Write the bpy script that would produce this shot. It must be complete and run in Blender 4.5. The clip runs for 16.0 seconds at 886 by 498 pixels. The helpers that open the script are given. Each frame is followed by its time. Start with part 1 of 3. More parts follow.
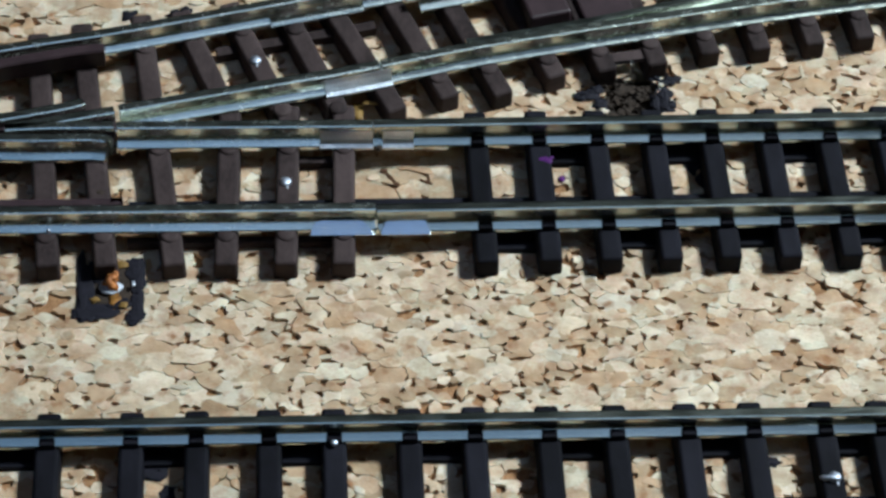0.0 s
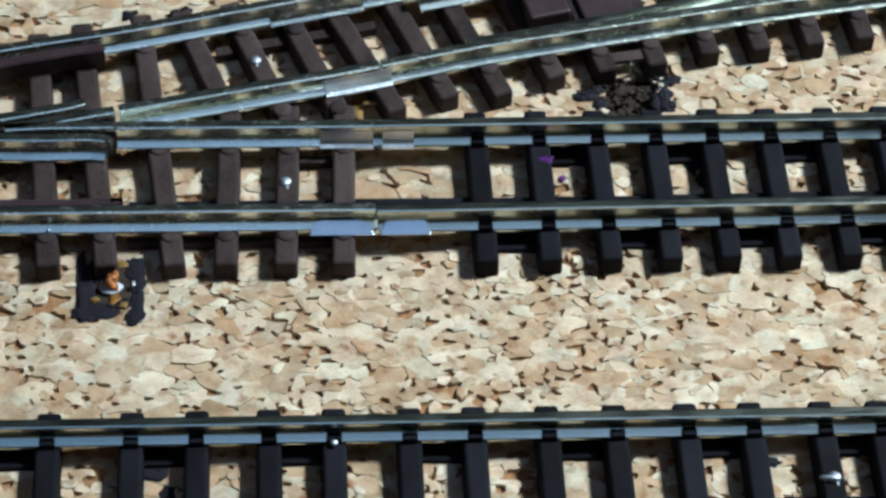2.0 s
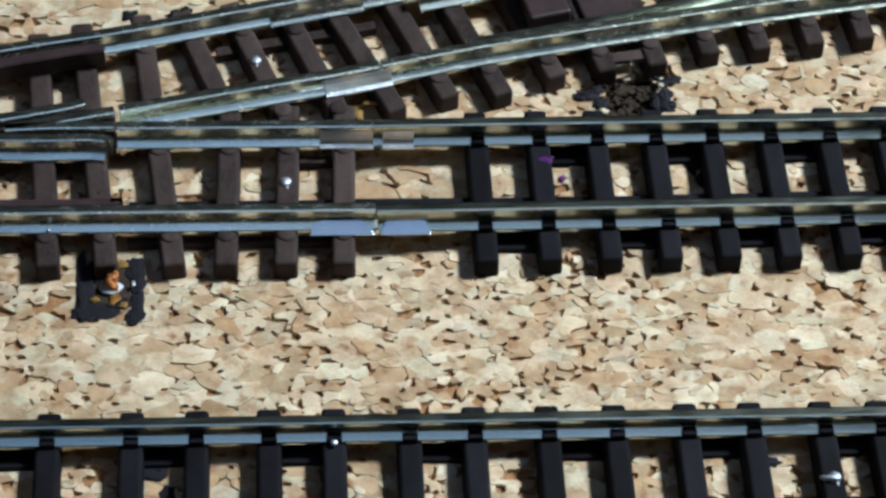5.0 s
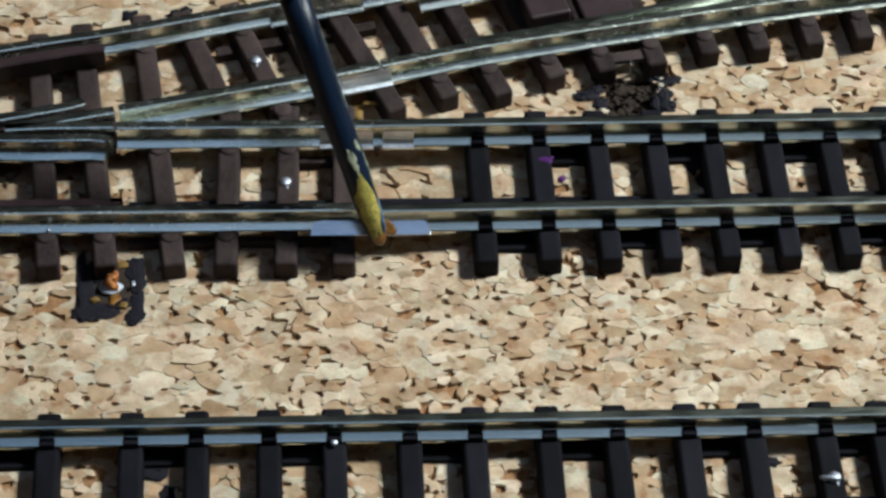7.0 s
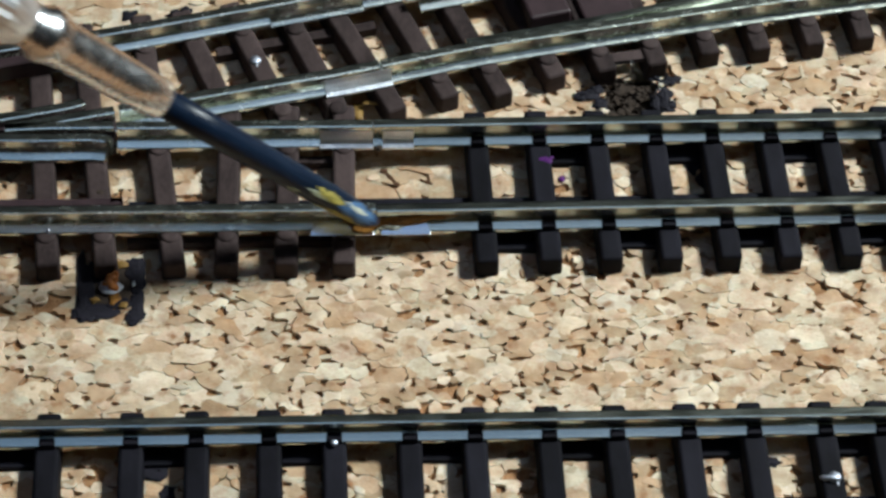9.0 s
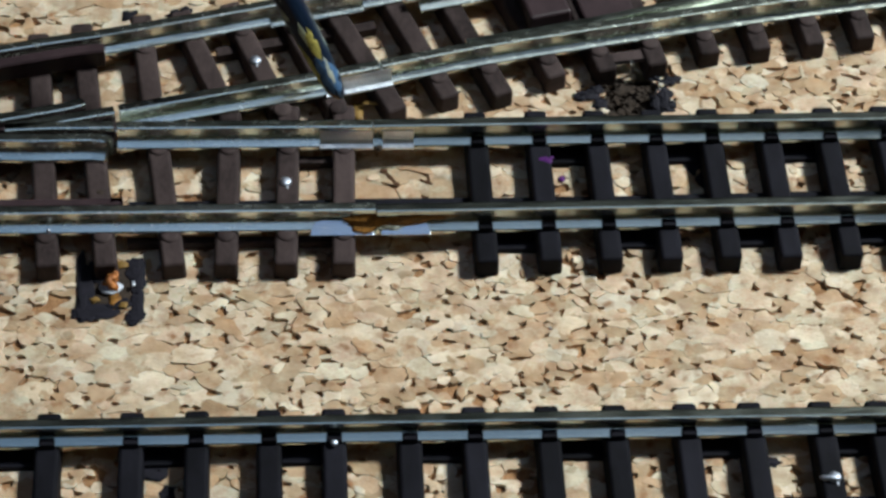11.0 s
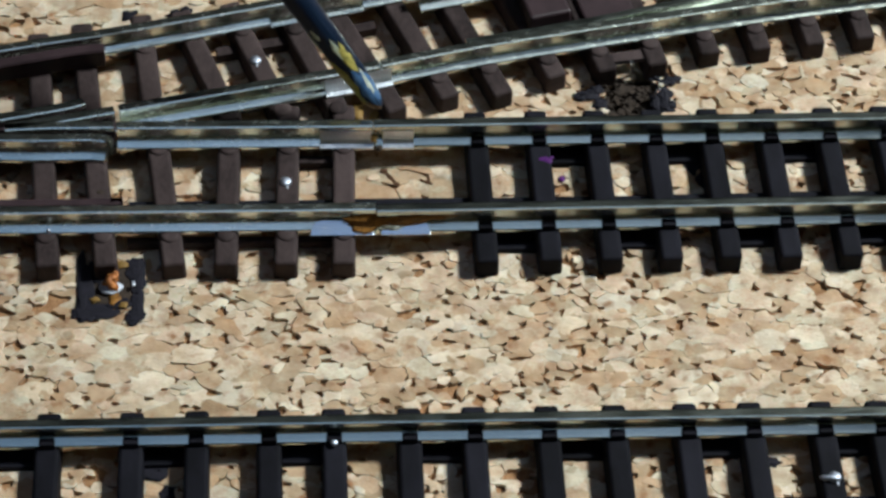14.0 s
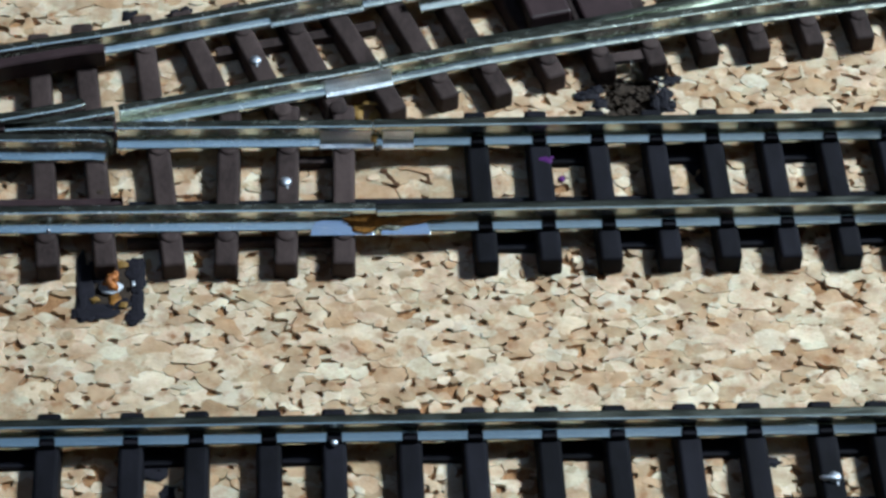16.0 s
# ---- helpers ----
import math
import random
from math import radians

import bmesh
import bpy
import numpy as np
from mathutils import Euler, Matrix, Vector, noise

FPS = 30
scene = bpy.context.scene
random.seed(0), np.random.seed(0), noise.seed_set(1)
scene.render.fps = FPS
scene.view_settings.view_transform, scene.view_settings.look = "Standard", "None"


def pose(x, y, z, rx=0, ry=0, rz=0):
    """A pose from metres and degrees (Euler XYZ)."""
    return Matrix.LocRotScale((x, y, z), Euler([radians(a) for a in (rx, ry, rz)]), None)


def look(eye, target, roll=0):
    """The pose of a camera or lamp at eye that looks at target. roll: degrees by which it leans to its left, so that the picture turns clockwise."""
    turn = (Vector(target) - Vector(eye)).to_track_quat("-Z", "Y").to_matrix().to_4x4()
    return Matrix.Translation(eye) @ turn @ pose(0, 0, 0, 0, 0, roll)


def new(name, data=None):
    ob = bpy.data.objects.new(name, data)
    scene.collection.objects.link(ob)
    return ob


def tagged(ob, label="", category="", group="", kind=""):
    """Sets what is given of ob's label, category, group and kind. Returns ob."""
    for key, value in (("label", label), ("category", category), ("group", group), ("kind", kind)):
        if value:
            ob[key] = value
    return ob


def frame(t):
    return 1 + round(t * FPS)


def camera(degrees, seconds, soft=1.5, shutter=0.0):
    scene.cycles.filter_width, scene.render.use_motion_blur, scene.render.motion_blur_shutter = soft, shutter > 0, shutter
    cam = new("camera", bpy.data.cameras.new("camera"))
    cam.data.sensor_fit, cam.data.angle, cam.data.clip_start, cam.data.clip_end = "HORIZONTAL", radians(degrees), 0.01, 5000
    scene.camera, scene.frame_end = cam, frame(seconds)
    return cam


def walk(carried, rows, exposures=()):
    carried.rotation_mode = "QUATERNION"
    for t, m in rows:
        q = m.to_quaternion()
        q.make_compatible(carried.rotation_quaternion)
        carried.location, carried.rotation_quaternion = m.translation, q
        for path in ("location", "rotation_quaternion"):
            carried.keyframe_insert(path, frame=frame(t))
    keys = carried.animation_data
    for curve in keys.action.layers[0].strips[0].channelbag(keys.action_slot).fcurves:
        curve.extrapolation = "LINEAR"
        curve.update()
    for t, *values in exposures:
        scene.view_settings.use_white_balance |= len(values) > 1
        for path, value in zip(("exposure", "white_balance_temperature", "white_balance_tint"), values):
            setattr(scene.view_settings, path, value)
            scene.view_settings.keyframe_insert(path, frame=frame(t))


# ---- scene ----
# Lengths inside the meshes are in millimetres and are scaled to metres on linking.
MM = 0.001
cam = camera(21.0, 16.0, soft=2.9, shutter=0.5)
EYE = (-0.01434624, -0.12591532, 0.16220695)
walk(cam, [(0.0, look(EYE, (0, 0, 0), 4.5)), (16.0, look(EYE, (0, 0, 0), 4.5))],
     exposures=[(0.0, 0.26, 5440, -3), (0.5, 0.223, 5166, -3), (1.0, 0.187, 5093, -4), (1.5, 0.27, 5250, -4), (2.0, 0.42, 5380, -5), (3.0, 0.403, 5356, -5), (4.0, 0.386, 5502, -4), (4.6, 0.388, 5550, -4), (6.3, 0.186, 5960, -1), (8.3, 0.228, 5987, -1), (8.9, 0.352, 5945, -1), (9.2, 0.354, 5950, -1), (11.3, 0.222, 5930, -1), (13.1, 0.22, 5890, -1), (13.3, 0.43, 5840, -1), (13.55, 0.41, 5840, -1), (13.75, 0.24, 5880, -1), (15.0, 0.236, 5840, -1), (15.7, 0.353, 5374, -4), (16.0, 0.36, 5380, -4)])

# ---- light: sun from the right and sky, let in through openings in added screens ----
SUN = Vector((0.80, 0.26, 1.0))
world = bpy.data.worlds.new("world")
scene.world = world
world.use_nodes = True
wn = world.node_tree.nodes
sky = wn.new("ShaderNodeTexSky")
sky.sky_type, sky.sun_disc = "NISHITA", False
sky.dust_density, sky.ozone_density = 2.2, 0.3
sky.sun_elevation = math.atan2(SUN.z, math.hypot(SUN.x, SUN.y))
sky.sun_rotation = math.atan2(SUN.x, SUN.y)
world.node_tree.links.new(sky.outputs[0], wn["Background"].inputs[0])
wn["Background"].inputs[1].default_value = 0.145
sun_data = bpy.data.lights.new("sun", "SUN")
sun_data.energy, sun_data.angle, sun_data.color = 5.0, radians(10), (1.0, 0.975, 0.94)
sun = new("sun", sun_data)
sun.matrix_world = look(SUN * 2, (0, 0, 0))


# ---- materials ----
def material(name, low, high, rough=0.6, metal=0.0, scale=900.0, bump=0.3, depth=0.00008, fine=0.0, island=0.0,
             stretch=(1, 1, 1), coat=0.0, rough_spread=0.12, object_random=0.0, fixed=False):
    """Two-scale mottled surface between two colours; scale is in features per metre."""
    m = bpy.data.materials.new(name)
    m.use_nodes = True
    nt = m.node_tree
    n, link = nt.nodes, nt.links.new
    b = n["Principled BSDF"]
    tc = n.new("ShaderNodeNewGeometry" if fixed else "ShaderNodeTexCoord")
    place_of = tc.outputs["Position" if fixed else "Object"]
    mp = n.new("ShaderNodeMapping")
    mp.inputs["Scale"].default_value = stretch
    link(place_of, mp.inputs[0])
    big = n.new("ShaderNodeTexNoise")
    big.inputs["Scale"].default_value, big.inputs["Detail"].default_value = scale, 5
    small = n.new("ShaderNodeTexNoise")
    small.inputs["Scale"].default_value, small.inputs["Detail"].default_value = scale * 7, 4
    link(mp.outputs[0], big.inputs[0])
    link(mp.outputs[0], small.inputs[0])
    mix = n.new("ShaderNodeMath")
    mix.operation = "MULTIPLY_ADD"
    link(small.outputs[0], mix.inputs[0])
    mix.inputs[1].default_value = 0.5 + fine
    add = n.new("ShaderNodeMath")
    add.operation = "MULTIPLY_ADD"
    link(big.outputs[0], add.inputs[0])
    add.inputs[1].default_value, add.inputs[2].default_value = 0.9, -0.2 - fine * 0.5
    link(add.outputs[0], mix.inputs[2])
    value = mix.outputs[0]
    for socket, amount in (("island", island), ("object", object_random)):
        if amount:
            src = n.new("ShaderNodeNewGeometry") if socket == "island" else n.new("ShaderNodeObjectInfo")
            out = src.outputs["Random Per Island"] if socket == "island" else src.outputs["Random"]
            ad = n.new("ShaderNodeMath")
            ad.operation = "MULTIPLY_ADD"
            link(out, ad.inputs[0])
            ad.inputs[1].default_value = amount
            sub = n.new("ShaderNodeMath")
            sub.operation = "ADD"
            link(value, sub.inputs[0])
            sub.inputs[1].default_value = -amount / 2
            link(sub.outputs[0], ad.inputs[2])
            value = ad.outputs[0]
    ramp = n.new("ShaderNodeValToRGB")
    ramp.color_ramp.elements[0].position, ramp.color_ramp.elements[1].position = 0.2, 0.8
    ramp.color_ramp.elements[0].color, ramp.color_ramp.elements[1].color = (*low, 1), (*high, 1)
    link(value, ramp.inputs[0])
    link(ramp.outputs[0], b.inputs["Base Color"])
    rr = n.new("ShaderNodeMath")
    rr.operation = "MULTIPLY_ADD"
    link(small.outputs[0], rr.inputs[0])
    rr.inputs[1].default_value, rr.inputs[2].default_value = rough_spread * 2, rough - rough_spread
    link(rr.outputs[0], b.inputs["Roughness"])
    b.inputs["Metallic"].default_value = metal
    b.inputs["Coat Weight"].default_value = coat
    if not metal and not coat:
        b.inputs["Specular IOR Level"].default_value = 0.12 if "sleeper" in name else 0.25
    bp = n.new("ShaderNodeBump")
    bp.inputs["Strength"].default_value, bp.inputs["Distance"].default_value = bump, depth
    link(mix.outputs[0], bp.inputs["Height"])
    link(bp.outputs[0], b.inputs["Normal"])
    return m


def cork_material(name, island, single):
    """Cork granules: tan, pinkish and greyed pieces, fine grain streaks, darker bark flecks."""
    m = material(name, (0.365, 0.268, 0.178), (0.518, 0.451, 0.361), 0.85, 0, 480, 0.55, 0.00018, 0.2, island, (1, 1.5, 1), object_random=single, fixed=True)
    n, link = m.node_tree.nodes, m.node_tree.links.new
    ramp = n["Color Ramp"]
    for pos, col in ((0.33, (0.396, 0.285, 0.196)), (0.43, (0.419, 0.353, 0.259)), (0.52, (0.480, 0.391, 0.298)), (0.60, (0.457, 0.345, 0.267)), (0.70, (0.473, 0.413, 0.321))):
        ramp.color_ramp.elements.new(pos).color = (*col, 1)
    # each granule leans to peach, cream or grey by a second random number
    src = n.new("ShaderNodeNewGeometry") if island else n.new("ShaderNodeObjectInfo")
    again = n.new("ShaderNodeMath")
    again.operation = "MULTIPLY"
    again.inputs[1].default_value = 7.31
    link(src.outputs["Random Per Island" if island else "Random"], again.inputs[0])
    part_of = n.new("ShaderNodeMath")
    part_of.operation = "FRACT"
    link(again.outputs[0], part_of.inputs[0])
    hue = n.new("ShaderNodeValToRGB")
    for pos, col in ((0.0, (1.08, 1.00, 0.91)), (1.0, (0.97, 1.0, 1.0)), (0.2, (1.14, 1.11, 1.07)), (0.35, (1.10, 1.03, 0.97)), (0.5, (0.92, 0.88, 0.81)), (0.65, (1.0, 1.03, 0.99)), (0.8, (1.18, 1.13, 1.09))):
        el = hue.color_ramp.elements[int(pos)] if pos in (0.0, 1.0) else hue.color_ramp.elements.new(pos)
        el.color = (*col, 1)
    link(part_of.outputs[0], hue.inputs[0])
    tinted = n.new("ShaderNodeMix")
    tinted.data_type, tinted.blend_type = "RGBA", "MULTIPLY"
    tinted.inputs[0].default_value = 1.0
    link(ramp.outputs[0], tinted.inputs[6])
    link(hue.outputs[0], tinted.inputs[7])
    # orange bark stains, a few millimetres across
    stain = n.new("ShaderNodeTexNoise")
    stain.inputs["Scale"].default_value, stain.inputs["Detail"].default_value = 330, 3
    spot = n["Geometry"].outputs["Position"]
    link(spot, stain.inputs[0])
    where = n.new("ShaderNodeMapRange")
    where.inputs[1].default_value, where.inputs[2].default_value, where.inputs[4].default_value = 0.56, 0.76, 0.4
    link(stain.outputs[0], where.inputs[0])
    warm = n.new("ShaderNodeMix")
    warm.data_type = "RGBA"
    warm.inputs[7].default_value = (0.46, 0.27, 0.13, 1)
    link(where.outputs[0], warm.inputs[0])
    link(tinted.outputs[2], warm.inputs[6])
    flecks = n.new("ShaderNodeTexNoise")
    flecks.inputs["Scale"].default_value, flecks.inputs["Detail"].default_value = 620, 6
    link(spot, flecks.inputs[0])
    edge = n.new("ShaderNodeMapRange")
    edge.inputs[1].default_value, edge.inputs[2].default_value = 0.59, 0.73
    link(flecks.outputs[0], edge.inputs[0])
    over = n.new("ShaderNodeMix")
    over.data_type = "RGBA"
    over.inputs[7].default_value = (0.26, 0.13, 0.06, 1)
    link(edge.outputs[0], over.inputs[0])
    link(warm.outputs[2], over.inputs[6])
    # broad pale and dusky clouds that run across the granules
    cloud = n.new("ShaderNodeTexNoise")
    cloud.inputs["Scale"].default_value, cloud.inputs["Detail"].default_value = 520, 4
    link(spot, cloud.inputs[0])
    tone = n.new("ShaderNodeValToRGB")
    tone.color_ramp.elements[0].position, tone.color_ramp.elements[1].position = 0.34, 0.66
    tone.color_ramp.elements[0].color, tone.color_ramp.elements[1].color = (0.84, 0.77, 0.72, 1), (1.20, 1.21, 1.22, 1)
    link(cloud.outputs[0], tone.inputs[0])
    last = n.new("ShaderNodeMix")
    last.data_type, last.blend_type = "RGBA", "MULTIPLY"
    last.inputs[0].default_value = 1.0
    link(over.outputs[2], last.inputs[6])
    link(tone.outputs[0], last.inputs[7])
    b = n["Principled BSDF"]
    link(last.outputs[2], b.inputs["Base Color"])
    b.inputs["Subsurface Weight"].default_value = 0.35
    b.inputs["Subsurface Radius"].default_value = (1.0, 0.6, 0.4)
    b.inputs["Subsurface Scale"].default_value = 0.0003
    return m


CORK = cork_material("cork_granules", 0.85, 0.0)
CORK_SINGLE = cork_material("cork_granule", 0.0, 0.85)
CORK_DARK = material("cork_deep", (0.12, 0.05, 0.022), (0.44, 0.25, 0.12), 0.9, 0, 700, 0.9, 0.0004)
NICKEL = material("nickel_silver", (0.43, 0.47, 0.42), (0.63, 0.66, 0.59), 0.23, 1.0, 260, 0.06, 0.00002, 0.15, 0, (0.25, 1, 1), 0, 0.09)
NICKEL_OLD = material("tarnished_nickel_silver", (0.64, 0.69, 0.61), (0.88, 0.91, 0.83), 0.24, 1.0, 320, 0.07, 0.00003, 0.12, 0, (0.4, 1, 1), 0, 0.12)
STEEL = material("bright_plated_steel", (0.74, 0.75, 0.78), (0.86, 0.87, 0.9), 0.2, 1.0, 500, 0.1, 0.00003)
PINHEAD = material("pin_metal", (0.45, 0.47, 0.54), (0.58, 0.62, 0.72), 0.5, 1.0, 900, 0.5, 0.0001)
FERRULE = material("brushed_ferrule_metal", (0.80, 0.82, 0.86), (0.96, 0.97, 0.99), 0.27, 1.0, 150, 0.1, 0.00003)
CRUMPLED = material("crumpled_joiner_metal", (0.58, 0.62, 0.68), (0.90, 0.92, 0.97), 0.40, 1.0, 420, 0.45, 0.0002)
PLATE = material("new_joiner_metal", (0.86, 0.90, 0.95), (0.94, 0.97, 1.0), 0.22, 1.0, 120, 0.06, 0.00003)
BROWN = material("brown_sleeper_plastic", (0.015, 0.010, 0.010), (0.062, 0.044, 0.043), 0.7, 0, 420, 0.4, 0.00008, 0.1, 0, (1, 0.5, 1), 0, 0.2, 0.35, True)
BLACK = material("black_sleeper_plastic", (0.0014, 0.0013, 0.0028), (0.0108, 0.0102, 0.0158), 0.75, 0, 420, 0.4, 0.00008, 0.1, 0, (1, 0.5, 1), 0, 0.2, 0.35, True)
FROG = material("dark_red_brown_plastic", (0.019, 0.011, 0.013), (0.044, 0.026, 0.030), 0.5, 0, 600, 0.3, 0.00005)
TAR = material("black_bitumen_paint", (0.0015, 0.0014, 0.004), (0.011, 0.009, 0.017), 0.75, 0, 1300, 0.35, 0.0001, 0.2, 0, (1, 1, 1), 0, 0.25)
PIT = material("black_brown_hole", (0.012, 0.009, 0.007), (0.055, 0.038, 0.028), 0.9, 0, 500, 0.6, 0.0002)
COPPER = material("copper_wire", (0.16, 0.045, 0.012), (0.55, 0.21, 0.05), 0.5, 0.3, 1400, 0.8, 0.0001)
GLUE = material("clear_glue", (0.36, 0.38, 0.45), (0.60, 0.63, 0.70), 0.16, 0, 900, 0.2, 0.0001)
RUST = material("rust_paint", (0.045, 0.022, 0.007), (0.34, 0.155, 0.030), 0.4, 0, 850, 0.5, 0.0001, 0.3)
OCHRE = material("ochre_paint", (0.12, 0.066, 0.016), (0.27, 0.165, 0.045), 0.5, 0, 1100, 0.7, 0.00015, 0.2)
YELLOW = material("olive_yellow_paint", (0.05, 0.055, 0.015), (0.58, 0.48, 0.11), 0.55, 0, 900, 0.7, 0.00012, 0.25)
PALE = material("pale_green_paint", (0.22, 0.25, 0.17), (0.5, 0.52, 0.4), 0.5, 0, 900, 0.6, 0.0001, 0.2)
BLUE = material("blue_paint", (0.018, 0.05, 0.14), (0.10, 0.19, 0.34), 0.4, 0, 800, 0.5, 0.0001, 0.2)
BRISTLE = material("dark_wet_bristle", (0.0024, 0.006, 0.015), (0.008, 0.018, 0.042), 0.34, 0, 900, 0.5, 0.0001, 0.1, 0, (1, 1, 0.06))
HANDLE = material("pale_aluminium", (0.80, 0.82, 0.86), (0.94, 0.95, 0.98), 0.46, 1.0, 200, 0.15, 0.00003, 0, 0, (1, 1, 0.1))
THIN = material("thin_pale_paint", (0.30, 0.31, 0.22), (0.62, 0.64, 0.55), 0.4, 0, 1400, 0.7, 0.0001, 0.3)
CRACK = material("crack_brown", (0.03, 0.014, 0.007), (0.11, 0.05, 0.022), 0.8, 0, 1200, 0.6, 0.0002, 0.3)
PURPLE = material("purple_paint", (0.03, 0.004, 0.06), (0.10, 0.012, 0.16), 0.5, 0, 1500, 0.4, 0.0001)
SCREEN_DARK = material("dark_screen", (0.05, 0.045, 0.04), (0.08, 0.072, 0.065), 0.9, 0, 6, 0.3, 0.002)


# ---- building tools ----
def part(name, bm, mat, parent=None, label="", smooth=False):
    """Links a bmesh in millimetres as one mesh object."""
    bmesh.ops.scale(bm, vec=(MM, MM, MM), verts=bm.verts)
    bmesh.ops.recalc_face_normals(bm, faces=bm.faces)
    me = bpy.data.meshes.new(name)
    bm.to_mesh(me)
    bm.free()
    return part_from(name, me, mat, parent, label, smooth)


def part_from(name, me, mat, parent=None, label="", smooth=False):
    if not me.materials:
        me.materials.append(mat)
        if smooth:
            me.polygons.foreach_set("use_smooth", [True] * len(me.polygons))
    ob = new(name, me)
    if parent:
        ob.parent = parent
    if label:
        ob["label"] = label
    return ob


def place(ob, x, y, z=0.0, turn=0.0):
    ob.matrix_basis = pose(x * MM, y * MM, z * MM, 0, 0, turn)
    return ob


def thing(name, label, category, group="", x=0.0, y=0.0, z=0.0):
    ob = new(name)
    ob.empty_display_size = 0.002
    place(ob, x, y, z)
    return tagged(ob, label, category, group)


def block(x0, x1, y0, y1, z0, z1, bevel=0.15, taper=0.0, segments=2):
    """A box with rounded edges; taper draws the top in on all sides."""
    bm = bmesh.new()
    bmesh.ops.create_cube(bm, size=1)
    for v in bm.verts:
        t = taper if v.co.z > 0 else 0.0
        v.co = (x0 + t if v.co.x < 0 else x1 - t, y0 + t if v.co.y < 0 else y1 - t, z0 if v.co.z < 0 else z1)
    if bevel:
        bmesh.ops.bevel(bm, geom=bm.edges[:], offset=bevel, segments=segments, affect="EDGES", profile=0.5)
    return bm


def lathe(profile, sides=20, wobble=0.0, seed=1):
    """Turned shape round z from (radius, height) pairs, closed at both ends."""
    rnd = random.Random(seed)
    bm = bmesh.new()
    rings = []
    for r, z in profile:
        rings.append([bm.verts.new(((r + rnd.uniform(-wobble, wobble)) * math.cos(a), (r + rnd.uniform(-wobble, wobble)) * math.sin(a), z))
                      for a in (2 * math.pi * i / sides for i in range(sides))])
    for a, b in zip(rings, rings[1:]):
        for i in range(sides):
            bm.faces.new((a[i], a[(i + 1) % sides], b[(i + 1) % sides], b[i]))
    bm.faces.new(rings[0][::-1])
    bm.faces.new(rings[-1])
    return bm


# code 80 rail: half section (offset, height) above the sleeper
RAIL = [(0.95, 0.0), (0.95, 0.20), (0.88, 0.28), (0.64, 0.37), (0.34, 0.53), (0.27, 0.66), (0.27, 1.28), (0.33, 1.40),
        (0.44, 1.50), (0.46, 1.60), (0.46, 1.90), (0.43, 1.985), (0.31, 2.03)]


def sweep(points, section, z=2.0, closed=True):
    """Carries a (offset, height) outline along plan points; offset is to the right of the way."""
    bm = bmesh.new()
    rings = []
    for i, (x, y) in enumerate(points):
        a, b = points[max(i - 1, 0)], points[min(i + 1, len(points) - 1)]
        d = Vector((b[0] - a[0], b[1] - a[1])).normalized()
        rings.append([bm.verts.new((x + d.y * o, y - d.x * o, z + h)) for o, h in section])
    k = len(section)
    for a, b in zip(rings, rings[1:]):
        for i in range(k):
            bm.faces.new((a[i], a[(i + 1) % k], b[(i + 1) % k], b[i]))
    bm.faces.new(rings[0])
    bm.faces.new(rings[-1][::-1])
    return bm


def rail_section(taller=0.0, wider=0.0):
    """The whole outline, with a taller web or a wider foot."""
    half = [(o + wider if o > 0.6 else o, h + taller if h > 1.0 else h) for o, h in RAIL]
    return half + [(-o, h) for o, h in reversed(half)]


def rail(points, parent, mat=NICKEL, label="", name="rail", taller=0.1, wider=0.12):
    return part(name, sweep(points, rail_section(taller, wider)), mat, parent, label)


def glide(points, step=2.0):
    """Catmull-Rom through plan points."""
    out = []
    p = [points[0], *points, points[-1]]
    for i in range(1, len(p) - 2):
        n = max(2, int(math.dist(p[i], p[i + 1]) / step))
        for k in range(n):
            t = k / n
            out.append(tuple(0.5 * (2 * b + (c - a) * t + (2 * a - 5 * b + 4 * c - d) * t * t + (3 * b - a - 3 * c + d) * t ** 3)
                             for a, b, c, d in zip(p[i - 1], p[i], p[i + 1], p[i + 2])))
    return out + [points[-1]]


# ---- the ground: a sheet of coarse cork granules ----
def shown(x, y):
    return -48 < x < 54 and -31 < y < 37


def cell_outline(x, y, i, pts, weight, grid):
    """The weighted Voronoi cell of one seed, by clipping."""
    poly = [(x - 4, y - 4), (x + 4, y - 4), (x + 4, y + 4), (x - 4, y + 4)]
    gx, gy = int(x // 3), int(y // 3)
    for a in (-1, 0, 1):
        for b in (-1, 0, 1):
            for j in grid.get((gx + a, gy + b), ()):
                if j == i:
                    continue
                dx, dy = pts[j][0] - x, pts[j][1] - y
                lim = (dx * dx + dy * dy + weight[i] - weight[j]) / 2
                res = []
                for k in range(len(poly)):
                    p, q = poly[k], poly[(k + 1) % len(poly)]
                    fp = (p[0] - x) * dx + (p[1] - y) * dy - lim
                    fq = (q[0] - x) * dx + (q[1] - y) * dy - lim
                    if fp <= 0:
                        res.append(p)
                    if (fp < 0) != (fq < 0):
                        t = fp / (fp - fq)
                        res.append((p[0] + (q[0] - p[0]) * t, p[1] + (q[1] - p[1]) * t))
                poly = res
                if len(poly) < 3:
                    return []
    return poly


def fray(p):
    v = Vector((p[0] * 0.55, p[1] * 0.8, 2.0))
    w = Vector((p[0] * 1.9, p[1] * 2.3, 7.0))
    u = w * 2.6
    return (p[0] + 0.75 * noise.noise(v) + 0.30 * noise.noise(w) + 0.14 * noise.noise(u),
            p[1] + 0.45 * noise.noise(v + Vector((40, 0, 0))) + 0.24 * noise.noise(w + Vector((0, 40, 0))) + 0.12 * noise.noise(u + Vector((0, 40, 0))))


